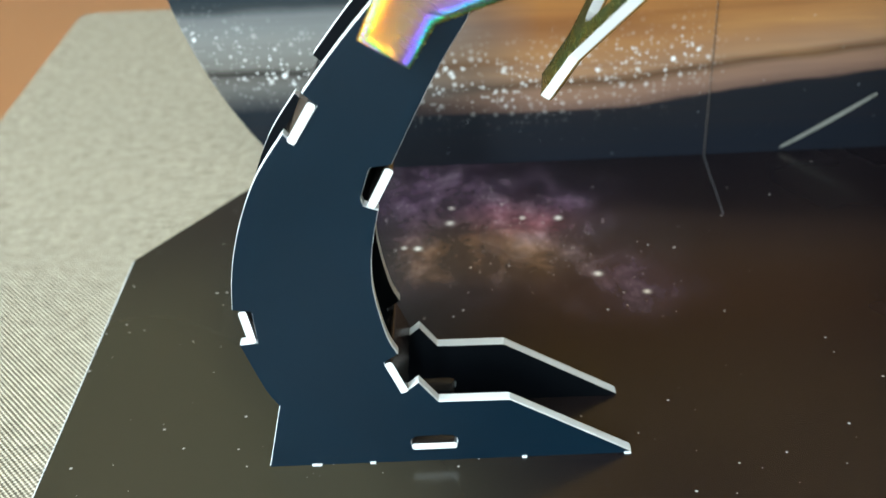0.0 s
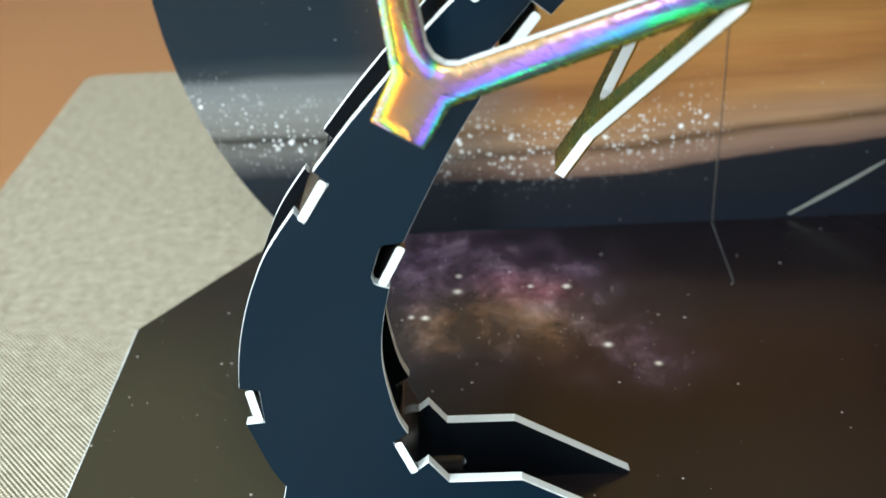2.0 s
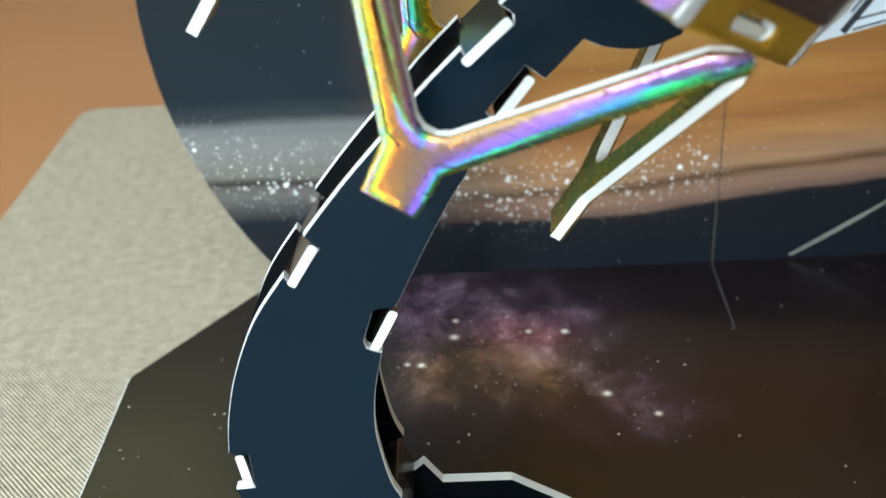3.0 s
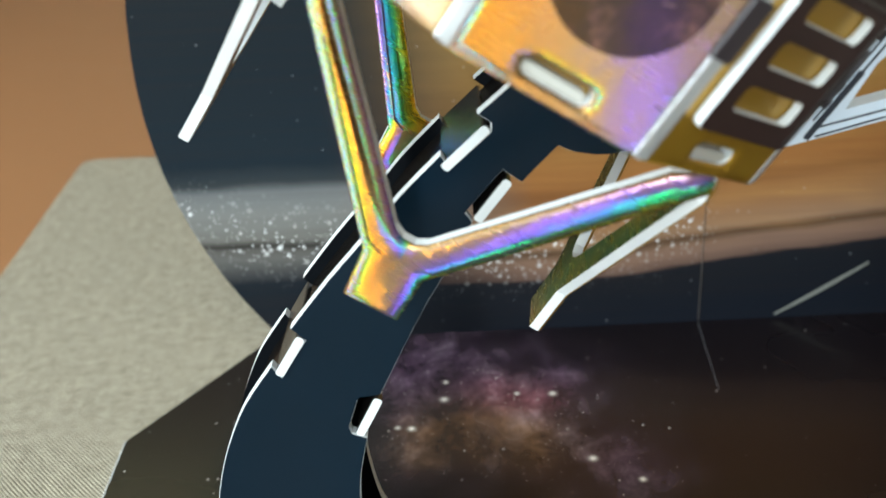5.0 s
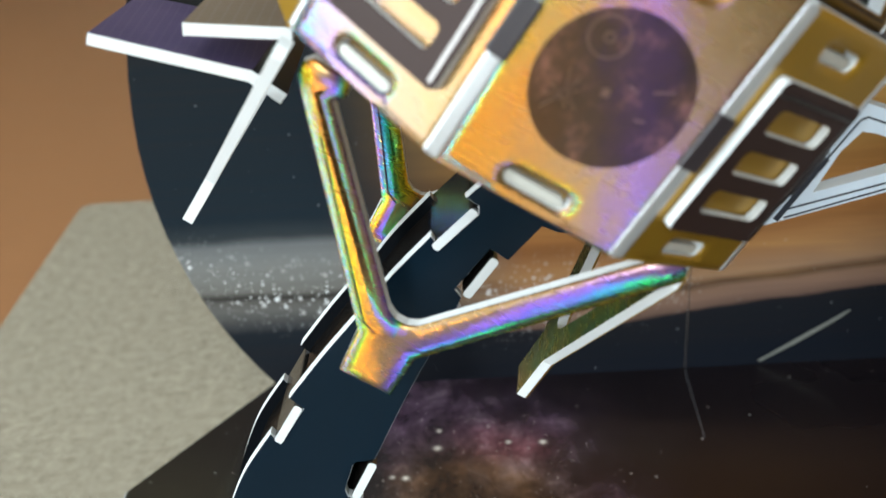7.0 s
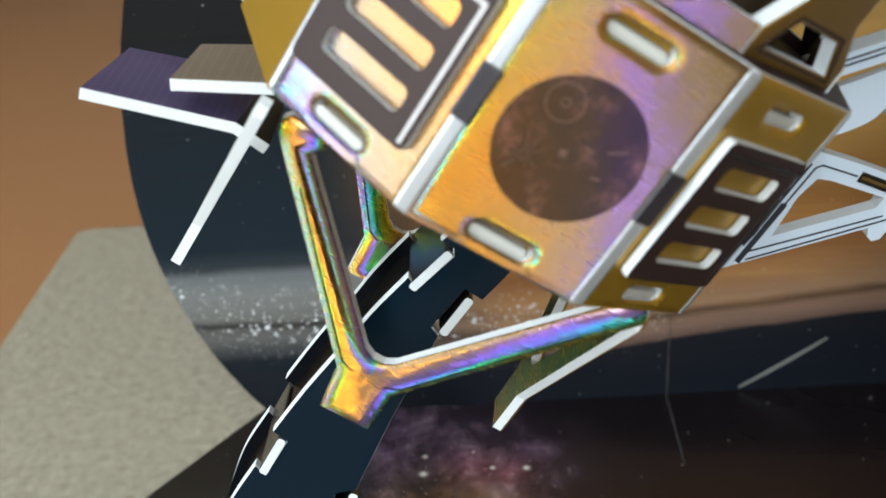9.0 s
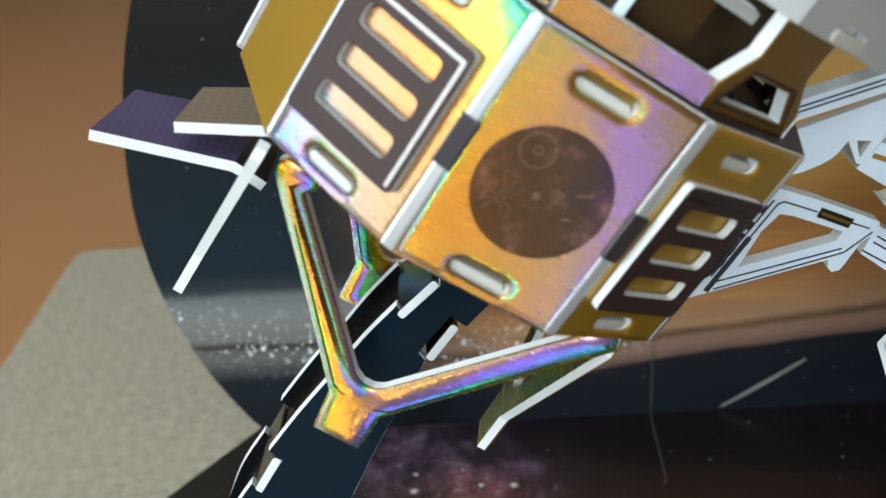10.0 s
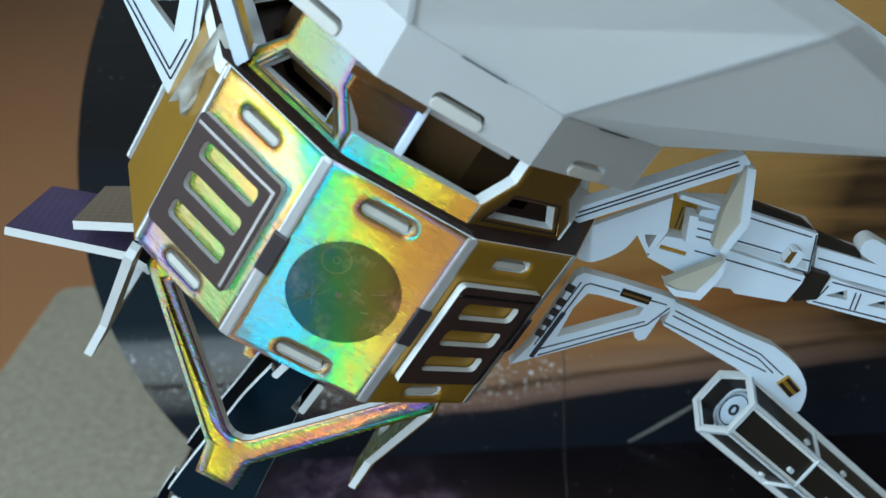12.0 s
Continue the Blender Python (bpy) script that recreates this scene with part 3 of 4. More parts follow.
arc = [(x, z) for x, z in glint_line] + [(x - 0.006, z + 0.014 * math.sin(math.pi * (0.15 + 0.7 * i / 8))) for i, (x, z) in reversed(list(enumerate(glint_line)))]
part("comet_streak", sheet(arc, 0.004), [SCRATCH] * 3, backdrop, "pale printed comet streak", m=plane_pose((0, 3.761, 0), (1, 0, 0), (0, 0, 1)))

# ---- display stand ----
left_edge = bowed([(-0.259, 0.185), (-0.286, 0.236), (-0.321, 0.343), (-0.327, 0.363)], 3) + [(-0.286, 0.366), (-0.289, 0.452)] + bowed([(-0.331, 0.459), (-0.322, 0.532), (-0.303, 0.617), (-0.273, 0.704), (-0.232, 0.788), (-0.170, 0.874)], 4) + [(-0.151, 0.847), (-0.093, 0.932)]
left_top = bowed([(-0.121, 0.959), (-0.041, 1.057), (0.05, 1.158), (0.112, 1.23), (0.190, 1.306)], 3)
right_top = [(0.62, 1.44), (0.575, 1.315), (0.535, 1.299), (0.500, 1.293), (0.470, 1.294), (0.435, 1.301), (0.405, 1.315), (0.338, 1.247), (0.326, 1.256), (0.303, 1.274), (0.230, 1.190), (0.243, 1.171)]
right_edge = bowed([(0.206, 1.094), (0.154, 1.012), (0.099, 0.909), (0.043, 0.797)], 3) + [(0.002, 0.793), (-0.005, 0.786), (-0.027, 0.722), (-0.022, 0.704), (-0.010, 0.698)] + bowed([(0.008, 0.692), (-0.012, 0.602), (-0.019, 0.517), (-0.011, 0.442), (0.005, 0.365), (0.025, 0.32)], 3)
foot = [(-0.009, 0.298), (0.027, 0.207), (0.047, 0.219), (0.068, 0.237), (0.112, 0.178), (0.279, 0.176), (0.569, 0.004), (0.565, 0.0), (-0.304, 0.0)]
stand_outline = left_edge + left_top + [(0.206, 1.277), (0.285, 1.346), (0.285, 1.364), (0.262, 1.382), (0.291, 1.406), (0.43, 1.525), (0.46, 1.63)] + right_top + right_edge + foot
stand = thing("display_stand", pose(0.01, 0.225, 0), "curved navy-black card stand holding up the probe on the base board", "stand")
STAND_Y, STAND_GAP = 2.135, 0.222
turning = sum(x0 * z1 - x1 * z0 for (x0, z0), (x1, z1) in zip(stand_outline, stand_outline[1:] + stand_outline[:1]))
core = [(x, max(z, 0.0)) for x, z in inward(stand_outline, -0.0014 if turning > 0 else 0.0014)]
part("panel_core", sheet(core, 0.022, [lozenge(0.097, 0.058, 0.112, 0.037)]), [WHITE_CARD] * 3, stand, "white cut edge of the stand's card", m=plane_pose((0, STAND_Y + 0.004, 0), (1, 0, 0), (0, 0, 1)))
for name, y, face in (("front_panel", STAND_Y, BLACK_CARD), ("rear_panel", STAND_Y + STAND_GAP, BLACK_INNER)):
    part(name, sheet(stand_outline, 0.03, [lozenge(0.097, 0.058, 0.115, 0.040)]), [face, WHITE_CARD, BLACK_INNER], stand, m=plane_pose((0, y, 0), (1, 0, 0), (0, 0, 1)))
rungs = [(-0.130, 0.897, 57.6, 0.100), (0.017, 0.745, 62, 0.098), (-0.304, 0.412, 99, 0.088), (0.019, 0.256, -68, 0.094), (0.097, 0.0475, 0, 0.108), (0.236, 1.318, 42, 0.112), (0.283, 1.212, 51.5, 0.100)]
for rx, rz, turn, length in rungs:
    c, sn = math.cos(radians(turn)), math.sin(radians(turn))
    bm = sheet(rounded(-length / 2, -0.0095, length / 2, 0.0095, 0.006, 2), STAND_GAP + 0.036)
    part("connector", bm, [WHITE_CARD, SPINE, WHITE_CARD], stand, "folded card connector with a white cut end", m=plane_pose((rx, STAND_Y - 0.003, rz), (c, 0, sn), (-sn, 0, c)))
for x, w in ((-0.190, 0.012), (-0.054, 0.007), (0.313, 0.006), (0.562, 0.008)):
    part("worn_chip", block(x - w, x + w, STAND_Y - 0.006, STAND_Y + 0.004, 0.0, 0.004, 0.001), WHITE_CARD, stand, "white chip worn out of the lower edge")
# curved strips that close the back of the stand between its two panels
for strip in (left_edge[12:-2], left_top, [(0.175, 1.296), (0.215, 1.335), (0.262, 1.378), (0.291, 1.404), (0.42, 1.515)]):
    bm = bmesh.new()
    inner = [(x + 0.02, z - 0.012) for x, z in strip]
    rows = [[bm.verts.new((x * K, y * K, z * K)) for x, z in inner] for y in (STAND_Y + 0.03, STAND_Y + STAND_GAP)]
    for i in range(len(inner) - 1):
        bm.faces.new((rows[0][i], rows[0][i + 1], rows[1][i + 1], rows[1][i]))
    bmesh.ops.solidify(bm, geom=list(bm.faces), thickness=0.012 * K)
    part("spine_strip", bm, SPINE, stand)


# ---- space probe ----
BUS = Matrix(((0.8274, 0.0188, 0.5613), (0.0414, 0.9947, -0.0944), (-0.5601, 0.1013, 0.8222))).to_4x4()
BUS.translation = Vector((0.3389, 2.1434, 1.5938)) * K
probe = thing("space_probe_model", BUS, "gold foil and white card model space probe raised on the stand", "model spacecraft")
SIDE, APO, TALL, CARD = 0.318, 0.489, 0.445, 0.03


def bus_sheet(origin, across, up):
    return BUS @ plane_pose(origin, across, up)


def face_pose(k, offset=0.0):
    """The pose of bus face k, counted to the right from the front one: x across, y up the axis, z outward."""
    a = radians(36 * k)
    return bus_sheet(((APO + offset) * math.sin(a), -(APO + offset) * math.cos(a), 0), (math.cos(a), math.sin(a), 0), (0, 0, 1))


def record_print():
    """Dark bronze foil with cloudy rose patches and fine scratches."""
    m, n, l, b = material("bronze_record_print", 0.3, 0.4)
    v = coords(n, l)
    cloud = maths(n, l, "POWER", noise_at(n, l, v, 130, 7, 0.66, 0.1), 2.8)
    scratch = noise_at(n, l, coords(n, l, (2600, 260, 1), (0, 0, 0.8)), 1.0, 3)
    tone = maths(n, l, "ADD", maths(n, l, "MULTIPLY", cloud, 2.3), maths(n, l, "MULTIPLY", maths(n, l, "ADD", scratch, -0.5), 0.35), clamp=True)
    c = ramp(n, [(0.0, (0.006, 0.0035, 0.004)), (0.35, (0.022, 0.011, 0.010)), (0.65, (0.13, 0.062, 0.058)), (1.0, (0.36, 0.20, 0.17))])
    l.new(tone, c.inputs["Fac"])
    l.new(c.outputs["Color"], b.inputs["Base Color"])
    bump(n, l, b, scratch, 0.15, 0.0003)
    grating(n, l, b, [(x, y, tuple(0.15 * v for v in colour), spread) for x, y, colour, spread in FACE_LOBES])
    return m


RECORD = record_print()
# greyer than the card core: shade inside the slots is put into the colour
TAB = plain("shade_toned_tab_end", (0.46, 0.45, 0.42), 0.6, vary=0.12, scale=700, relief=0.4)
JOINT = plain("silvered_card_edge", (0.42, 0.43, 0.45), 0.32, metal=0.5, vary=0.12, scale=500, relief=0.3)
PALE_LINE = plain("etched_line", (0.15, 0.095, 0.080), 0.35, metal=0.5, vary=0.2)


def at_angle(degrees, r, h=0.0):
    """A point of the bus: degrees to the right from the front, r from the axis."""
    return (r * math.sin(radians(degrees)), -r * math.cos(radians(degrees)), h)


RAD = SIDE / 2 / math.sin(radians(18))
for k in range(-4, 6):
    half = SIDE / 2 - 0.006
    left = -half if k != -1 else -0.131
    # faces turned from the light take the duller gold, without painted rainbow
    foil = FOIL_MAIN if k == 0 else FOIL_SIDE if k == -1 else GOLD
    m = face_pose(k)
    holes = [lozenge(-0.006, 0.394, 0.108, 0.030), lozenge(-0.001, 0.036, 0.108, 0.030)]
    outline = [(left, 0.0), (half, 0.0), (half, TALL), (left, TALL)]
    if k == -2:
        # the one wider, blank face
        start, corner = Vector(at_angle(-90, RAD - 0.006)), Vector(at_angle(-36, APO)) - Vector((math.cos(radians(-36)), math.sin(radians(-36)), 0)) * 0.139
        wide = (corner - start).length
        m, holes, outline = bus_sheet(start, corner - start, (0, 0, 1)), [], [(0.03, 0.0), (wide, 0.0), (wide, TALL), (0.085, TALL), (0.035, 0.385)]
    panel = part("side_panel", sheet(outline, CARD, holes, 0.016 if k in (-1, 0, 1) else 0.008), [foil, WHITE_CARD, BROWN], probe, m=m)
    if holes:
        for x, h in ((-0.006, 0.394), (-0.001, 0.036)):
            part("tab", sheet(lozenge(x - 0.002, h - 0.0055, 0.102, 0.017), 0.03, rim=0.004), [TAB] * 3, panel, "white card tab end in its slot", m=face_pose(k, -0.010))
            part("slot_lining", sheet(lozenge(x, h, 0.120, 0.042), 0.004), [GOLD] * 3, panel, "gold foil behind the slot", m=face_pose(k, -CARD - 0.002))
    # white rounded strip at the joint with the next face, with a dark hinge tape
    a = 36 * k + 18
    r = RAD - 0.006
    spot = Vector(at_angle(a, r))
    if k == -2:
        spot = Vector(at_angle(-36, APO - 0.006)) - Vector((math.cos(radians(-36)), math.sin(radians(-36)), 0)) * 0.140
    joint = bus_sheet(spot, (math.cos(radians(a)), math.sin(radians(a)), 0), (0, 0, 1))
    slim = {-2: 0.008, -3: 0.005}.get(k, 0.014)
    part("joint_strip", block(-slim, slim, 0.002, TALL - 0.002, -0.03, 0.004, 0.006), JOINT, probe, m=joint)
    if k in (-1, 0, 1):
        part("hinge_tape", block(-0.017, 0.017, 0.170, 0.262, -0.01, 0.009, 0.003), TAPE, probe, m=joint)
    if k == 0:
        ring = [(0.001 + 0.1135 * math.cos(math.tau * i / 64), 0.212 + 0.1135 * math.sin(math.tau * i / 64)) for i in range(64)]
        record = part("record_disc", sheet(ring, 0.002), [RECORD] * 3, probe, "dark bronze engraved record disc", m=face_pose(k, 0.002))
    elif k in (-1, 1):
        # louvre plate standing proud of the foil
        wins = [rounded(-0.085, y, 0.080, y + 0.042, 0.012) for y in (0.118, 0.190, 0.262)]
        plate = part("louvre_plate", sheet(rounded(-0.125, 0.080, 0.120, 0.345, 0.012), 0.016, wins, 0.003), [BROWN, WHITE_CARD, WHITE_CARD], panel, "brown printed louvre plate with three slots", m=face_pose(k, 0.0185))
        part("trim_line", block(-0.118, 0.112, 0.320, 0.327, -0.002, 0.0015, 0), FOIL_SILVER, plate, m=face_pose(k, 0.0185))
        part("trim_line", block(0.105, 0.112, 0.090, 0.320, -0.002, 0.0015, 0), FOIL_SILVER, plate, m=face_pose(k, 0.0185))

# engraving on the record
for cx, cy, rr in ((-0.045, 0.270, 0.030), (-0.045, 0.270, 0.008)):
    loop = [[(cx + q * math.cos(math.tau * i / 32), cy + q * math.sin(math.tau * i / 32)) for i in range(32)] for q in (rr, rr - 0.0025)]
    part("engraved_ring", sheet(loop[0], 0.001, [loop[1]]), [PALE_LINE] * 3, record, m=face_pose(0, 0.0028))
for i in range(11):
    a, length = math.tau * i / 11 + 0.2, 0.012 + 0.008 * ((i * 5) % 4)
    part("engraved_line", block(0.004, length, -0.0006, 0.0006, -0.001, 0.0006, 0), PALE_LINE, record, m=face_pose(0, 0.0028) @ pose(-0.052 * K, 0.175 * K, 0, 0, 0, math.degrees(a)))
for x, y, w, h, turn in ((0.058, 0.195, 0.016, 0.003, 20), (0.025, 0.228, 0.018, 0.003, -10), (0.062, 0.245, 0.03, 0.003, 30), (-0.005, 0.205, 0.012, 0.012, 15)):
    part("engraved_mark", sheet(rounded(-w / 2, -h / 2, w / 2, h / 2, 0.001, 1), 0.001), [PALE_LINE] * 3, record, m=face_pose(0, 0.0026) @ pose(x * K, y * K, 0, 0, 0, turn))


def decagon(r, turn=18):
    return [(r * math.sin(radians(36 * i + turn)), -r * math.cos(radians(36 * i + turn))) for i in range(10)]


part("bottom_plate", sheet(decagon(RAD - 0.02), 0.03), [GOLD, WHITE_CARD, GOLD], probe, m=bus_sheet((0, 0, 0.03), (1, 0, 0), (0, 1, 0)))
part("top_plate", sheet(decagon(RAD - 0.004), 0.03, [decagon(RAD - 0.16)]), [BROWN, WHITE_CARD, GOLD], probe, m=bus_sheet((0, 0, TALL), (1, 0, 0), (0, 1, 0)))

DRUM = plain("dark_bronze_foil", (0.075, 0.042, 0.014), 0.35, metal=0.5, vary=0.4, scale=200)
# gold crown between the bus and the dish
for k in range(-4, 6):
    at = face_pose(k, -0.05)
    w = (APO - 0.05) * math.tan(radians(18)) - 0.004
    if k % 2:
        outline = [(-w, 0.445), (w, 0.445), (w, 0.49), (0.085, 0.553), (0.085, 0.64), (-0.085, 0.64), (-0.085, 0.553), (-w, 0.49)]
        hole = [(-0.105, 0.466), (0.105, 0.466), (0.065, 0.520), (-0.065, 0.520)]
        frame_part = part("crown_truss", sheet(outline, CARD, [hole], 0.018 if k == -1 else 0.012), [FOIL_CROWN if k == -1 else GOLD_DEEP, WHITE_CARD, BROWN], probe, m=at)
        inner = [(-0.12, 0.458), (0.12, 0.458), (0.073, 0.530), (-0.073, 0.530)]
        part("printed_border", sheet(inner, 0.001, [[(x * 0.94, 0.494 + (y - 0.494) * 0.88) for x, y in inner]]), [BROWN] * 3, frame_part, m=face_pose(k, -0.0488))
    else:
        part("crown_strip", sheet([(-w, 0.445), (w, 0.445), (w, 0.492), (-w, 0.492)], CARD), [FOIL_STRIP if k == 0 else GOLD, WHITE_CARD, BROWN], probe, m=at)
        part("crown_rail", sheet([(-w, 0.592), (w, 0.592), (w, 0.606), (-w, 0.606)], CARD), [WHITE_CARD, WHITE_CARD, BROWN], probe, m=face_pose(k, -0.10))
# fittings in the open front bay of the crown
bay = face_pose(0, -0.085)
part("bay_panel", sheet([(-0.19, 0.470), (-0.050, 0.470), (-0.050, 0.585), (-0.19, 0.585)], 0.02, rim=0.01), [painted_rainbow_foil("holographic_foil_bay", (1, 0.6, 0), 0.03, 0.62, 0.75, (0.3, 0, 0), tone=0.17), WHITE_CARD, BROWN], probe, "bronze foil panel inside the crown", m=bay)
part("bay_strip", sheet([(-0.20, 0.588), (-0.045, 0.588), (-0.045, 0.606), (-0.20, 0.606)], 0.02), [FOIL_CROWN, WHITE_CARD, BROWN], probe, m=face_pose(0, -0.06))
part("bay_post", block(-0.052, -0.034, 0.470, 0.615, -0.03, 0.004, 0.003), WHITE_PRINT, probe, "white card post inside the crown", m=face_pose(0, -0.075))
part("bay_rail", block(-0.045, 0.150, 0.583, 0.603, -0.02, 0.004, 0.003), JOINT, probe, "pale card rail across the bay", m=face_pose(0, -0.10))
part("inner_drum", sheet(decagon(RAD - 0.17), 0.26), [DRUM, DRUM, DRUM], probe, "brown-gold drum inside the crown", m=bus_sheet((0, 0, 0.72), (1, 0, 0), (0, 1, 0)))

DISH_SLOPE = {0: 42, 1: 35}  # degrees by which the seam after a facet rises
# dish: grey band, flaring facets and rim
for k in range(-4, 6):
    slots = [lozenge(-0.005, 0.647, 0.108, 0.032)]
    outline = [(-SIDE / 2, 0.626), (SIDE / 2, 0.626), (SIDE / 2, 0.738), (-SIDE / 2, 0.738)]
    band = part("dish_band", sheet(outline, CARD * 0.7, slots), [GREY_BAND, WHITE_CARD, WHITE_CARD], probe, m=face_pose(k, 0.004))
    part("tab", sheet(lozenge(-0.005, 0.640, 0.106, 0.023), 0.03, rim=0.004), [TAB] * 3, band, m=face_pose(k, 0.010))
    edge = bus_sheet(at_angle(36 * k + 18, RAD - 0.002), (math.cos(radians(36 * k + 18)), math.sin(radians(36 * k + 18)), 0), (0, 0, 1))
    part("band_joint", block(-0.009, 0.009, 0.630, 0.737, -0.02, 0.003, 0.005), GREY_BAND, probe, "rounded fold between two faces of the band", m=edge)
    part("slit", block(-0.052, 0.040, 0.7355, 0.7375, -0.01, 0.0048, 0.0005), TAPE, band, m=face_pose(k, 0.004))
    a0, a1 = radians(36 * k - 18), radians(36 * k + 18)
    r0, z0 = RAD, 0.738
    (ra, za), (rb, zb) = ((RAD + 0.56 * math.cos(radians(s)), 0.738 + 0.56 * math.sin(radians(s))) for s in (DISH_SLOPE.get(k - 1, 40), DISH_SLOPE.get(k, 40)))
    r1, z1 = rb, zb
    corners = [(r0, a0, z0), (r0, a1, z0), (rb, a1, zb), (ra, a0, za)]
    bm = bmesh.new()
    face = bm.faces.new([bm.verts.new((r * math.sin(a) * K, -r * math.cos(a) * K, z * K)) for r, a, z in corners])
    bmesh.ops.solidify(bm, geom=[face], thickness=-0.02 * K)
    part("dish_facet", bm, GREY_CARD, probe, m=BUS)
    seam = bmesh.new()
    pts = [Vector((r * math.sin(a1) * K, -r * math.cos(a1) * K, z * K)) for r, z in ((r0, z0), (r1, z1))]
    side = Vector((math.cos(a1), math.sin(a1), 0)) * 0.006 * K
    out = Vector((math.sin(a1), -math.cos(a1), -0.6)) * 0.004 * K
    quad = [seam.verts.new(p + s + out) for p, s in ((pts[0], -side), (pts[0], side), (pts[1], side), (pts[1], -side))]
    bmesh.ops.solidify(seam, geom=[seam.faces.new(quad)], thickness=0.006 * K)
    part("seam_edge", seam, WHITE_CARD, probe, m=BUS)
    bm = bmesh.new()
    lip = [(ra, a0, za), (rb, a1, zb), (rb + 0.03, a1, zb + 0.035), (ra + 0.03, a0, za + 0.035)]
    face = bm.faces.new([bm.verts.new((r * math.sin(a) * K, -r * math.cos(a) * K, z * K)) for r, a, z in lip])
    bmesh.ops.solidify(bm, geom=[face], thickness=-0.02 * K)
    part("rim_strip", bm, WHITE_CARD, probe, m=BUS)


# legs: four V-shaped foil frames under the bus
def leg_frame(name, c0, c1, foot_mid, foil, back, rim=0.026, thick=CARD):
    c0, c1, f = Vector(c0), Vector(c1), Vector(foot_mid)
    across = (c1 - c0).normalized()
    mid = (c0 + c1) / 2
    up = mid - f
    m = bus_sheet(f, across, up)
    up = (up - across * across.dot(up)).normalized()
    flat = lambda p: ((p - f).dot(across), (p - f).dot(up))
    outline = [(-0.054, -0.004), (0.053, -0.004), (0.054, 0.098), (0.356, 0.500), (0.350, 0.520), (0.335, 0.530), (0.285, 0.500), (0.027, 0.169), (0.008, 0.158), (-0.014, 0.158), (-0.034, 0.170), (-0.284, 0.483), (-0.268, 0.500), (-0.272, 0.532), (-0.338, 0.534), (-0.352, 0.520), (-0.354, 0.495), (-0.064, 0.100)]
    leg = part(name, sheet(outline, thick, rim=rim), [foil, WHITE_CARD, back], probe, m=m)
    groove = [(0.030, 0.114), (0.060, 0.126), (0.278, 0.420), (0.2765, 0.422), (0.0585, 0.129), (0.030, 0.117)]
    part("printed_line", sheet(groove, 0.0015), [TAPE] * 3, leg, m=m @ pose(0, 0, 0.0001))
    part("printed_line", sheet([(-x * 0.98 - 0.004, y) for x, y in groove], 0.0015), [TAPE] * 3, leg, m=m @ pose(0, 0, 0.0001))
    return leg


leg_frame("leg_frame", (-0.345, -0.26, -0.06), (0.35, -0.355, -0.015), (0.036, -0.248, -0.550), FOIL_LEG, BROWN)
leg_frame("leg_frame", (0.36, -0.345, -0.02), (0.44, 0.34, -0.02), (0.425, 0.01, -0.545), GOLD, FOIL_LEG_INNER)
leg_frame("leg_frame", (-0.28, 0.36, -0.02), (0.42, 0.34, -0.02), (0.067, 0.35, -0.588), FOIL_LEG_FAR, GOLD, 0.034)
leg_frame("leg_frame", (-0.355, 0.42, -0.04), (-0.400, -0.27, -0.04), (-0.382, 0.055, -0.555), GOLD, GOLD, 0, 0.021)


# purple and silver vanes beside the bus
def grid_print(name, dark, light, spacing, ink):
    m, n, l, b = material(name, 0.32, 0.35)
    v = coords(n, l)
    sep = n.new("ShaderNodeSeparateXYZ")
    l.new(v, sep.inputs[0])
    lines = None
    for axis in (0, 1):
        f = maths(n, l, "FRACT", maths(n, l, "DIVIDE", sep.outputs[axis], spacing))
        q = maths(n, l, "LESS_THAN", f, 0.12)
        lines = q if lines is None else maths(n, l, "MAXIMUM", lines, q)
    big = noise_at(n, l, v, 60, 3)
    l.new(blend(n, l, maths(n, l, "MULTIPLY", lines, ink), blend(n, l, big, dark, light), (0.35, 0.32, 0.36)), b.inputs["Base Color"])
    return m


PURPLE = grid_print("purple_grid_print", (0.035, 0.025, 0.10), (0.16, 0.12, 0.24), 0.0016, 0.16)
BRONZE_GRID = grid_print("silver_grid_print", (0.15, 0.11, 0.075), (0.30, 0.225, 0.155), 0.0020, 0.30)


def quad_sheet(name, p0, p1, p2, p3, materials, label, thick=CARD):
    """A card through four corners: p0 to p1 is its near edge."""
    p0, p1, p2, p3 = (Vector(p) for p in (p0, p1, p2, p3))
    x = (p1 - p0).normalized()
    y = (p3 - p0)
    y = (y - x * x.dot(y)).normalized()
    flat = [((p - p0).dot(x), (p - p0).dot(y)) for p in (p0, p1, p2, p3)]
    return part(name, sheet(flat, thick), materials, probe, label, m=bus_sheet(p0, x, y))


quad_sheet("vane", (-0.675, -0.085, -0.263), (-0.407, -0.077, -0.182), (-0.385, 0.20, -0.175), (-0.65, 0.165, -0.256), [PURPLE, WHITE_CARD, BROWN], "purple vane printed with a fine grid", 0.022)
quad_sheet("vane_root", (-0.407, -0.077, -0.182), (-0.335, -0.077, -0.19), (-0.335, 0.20, -0.19), (-0.385, 0.20, -0.175), [BLACK_CARD, WHITE_CARD, BROWN], "dark folded root of the vane", 0.022)
quad_sheet("vane", (-0.545, -0.10, -0.158), (-0.385, -0.10, -0.07), (-0.37, 0.12, -0.06), (-0.53, 0.10, -0.15), [BRONZE_GRID, WHITE_CARD, BROWN], "silver-brown vane printed with a grid", 0.022)


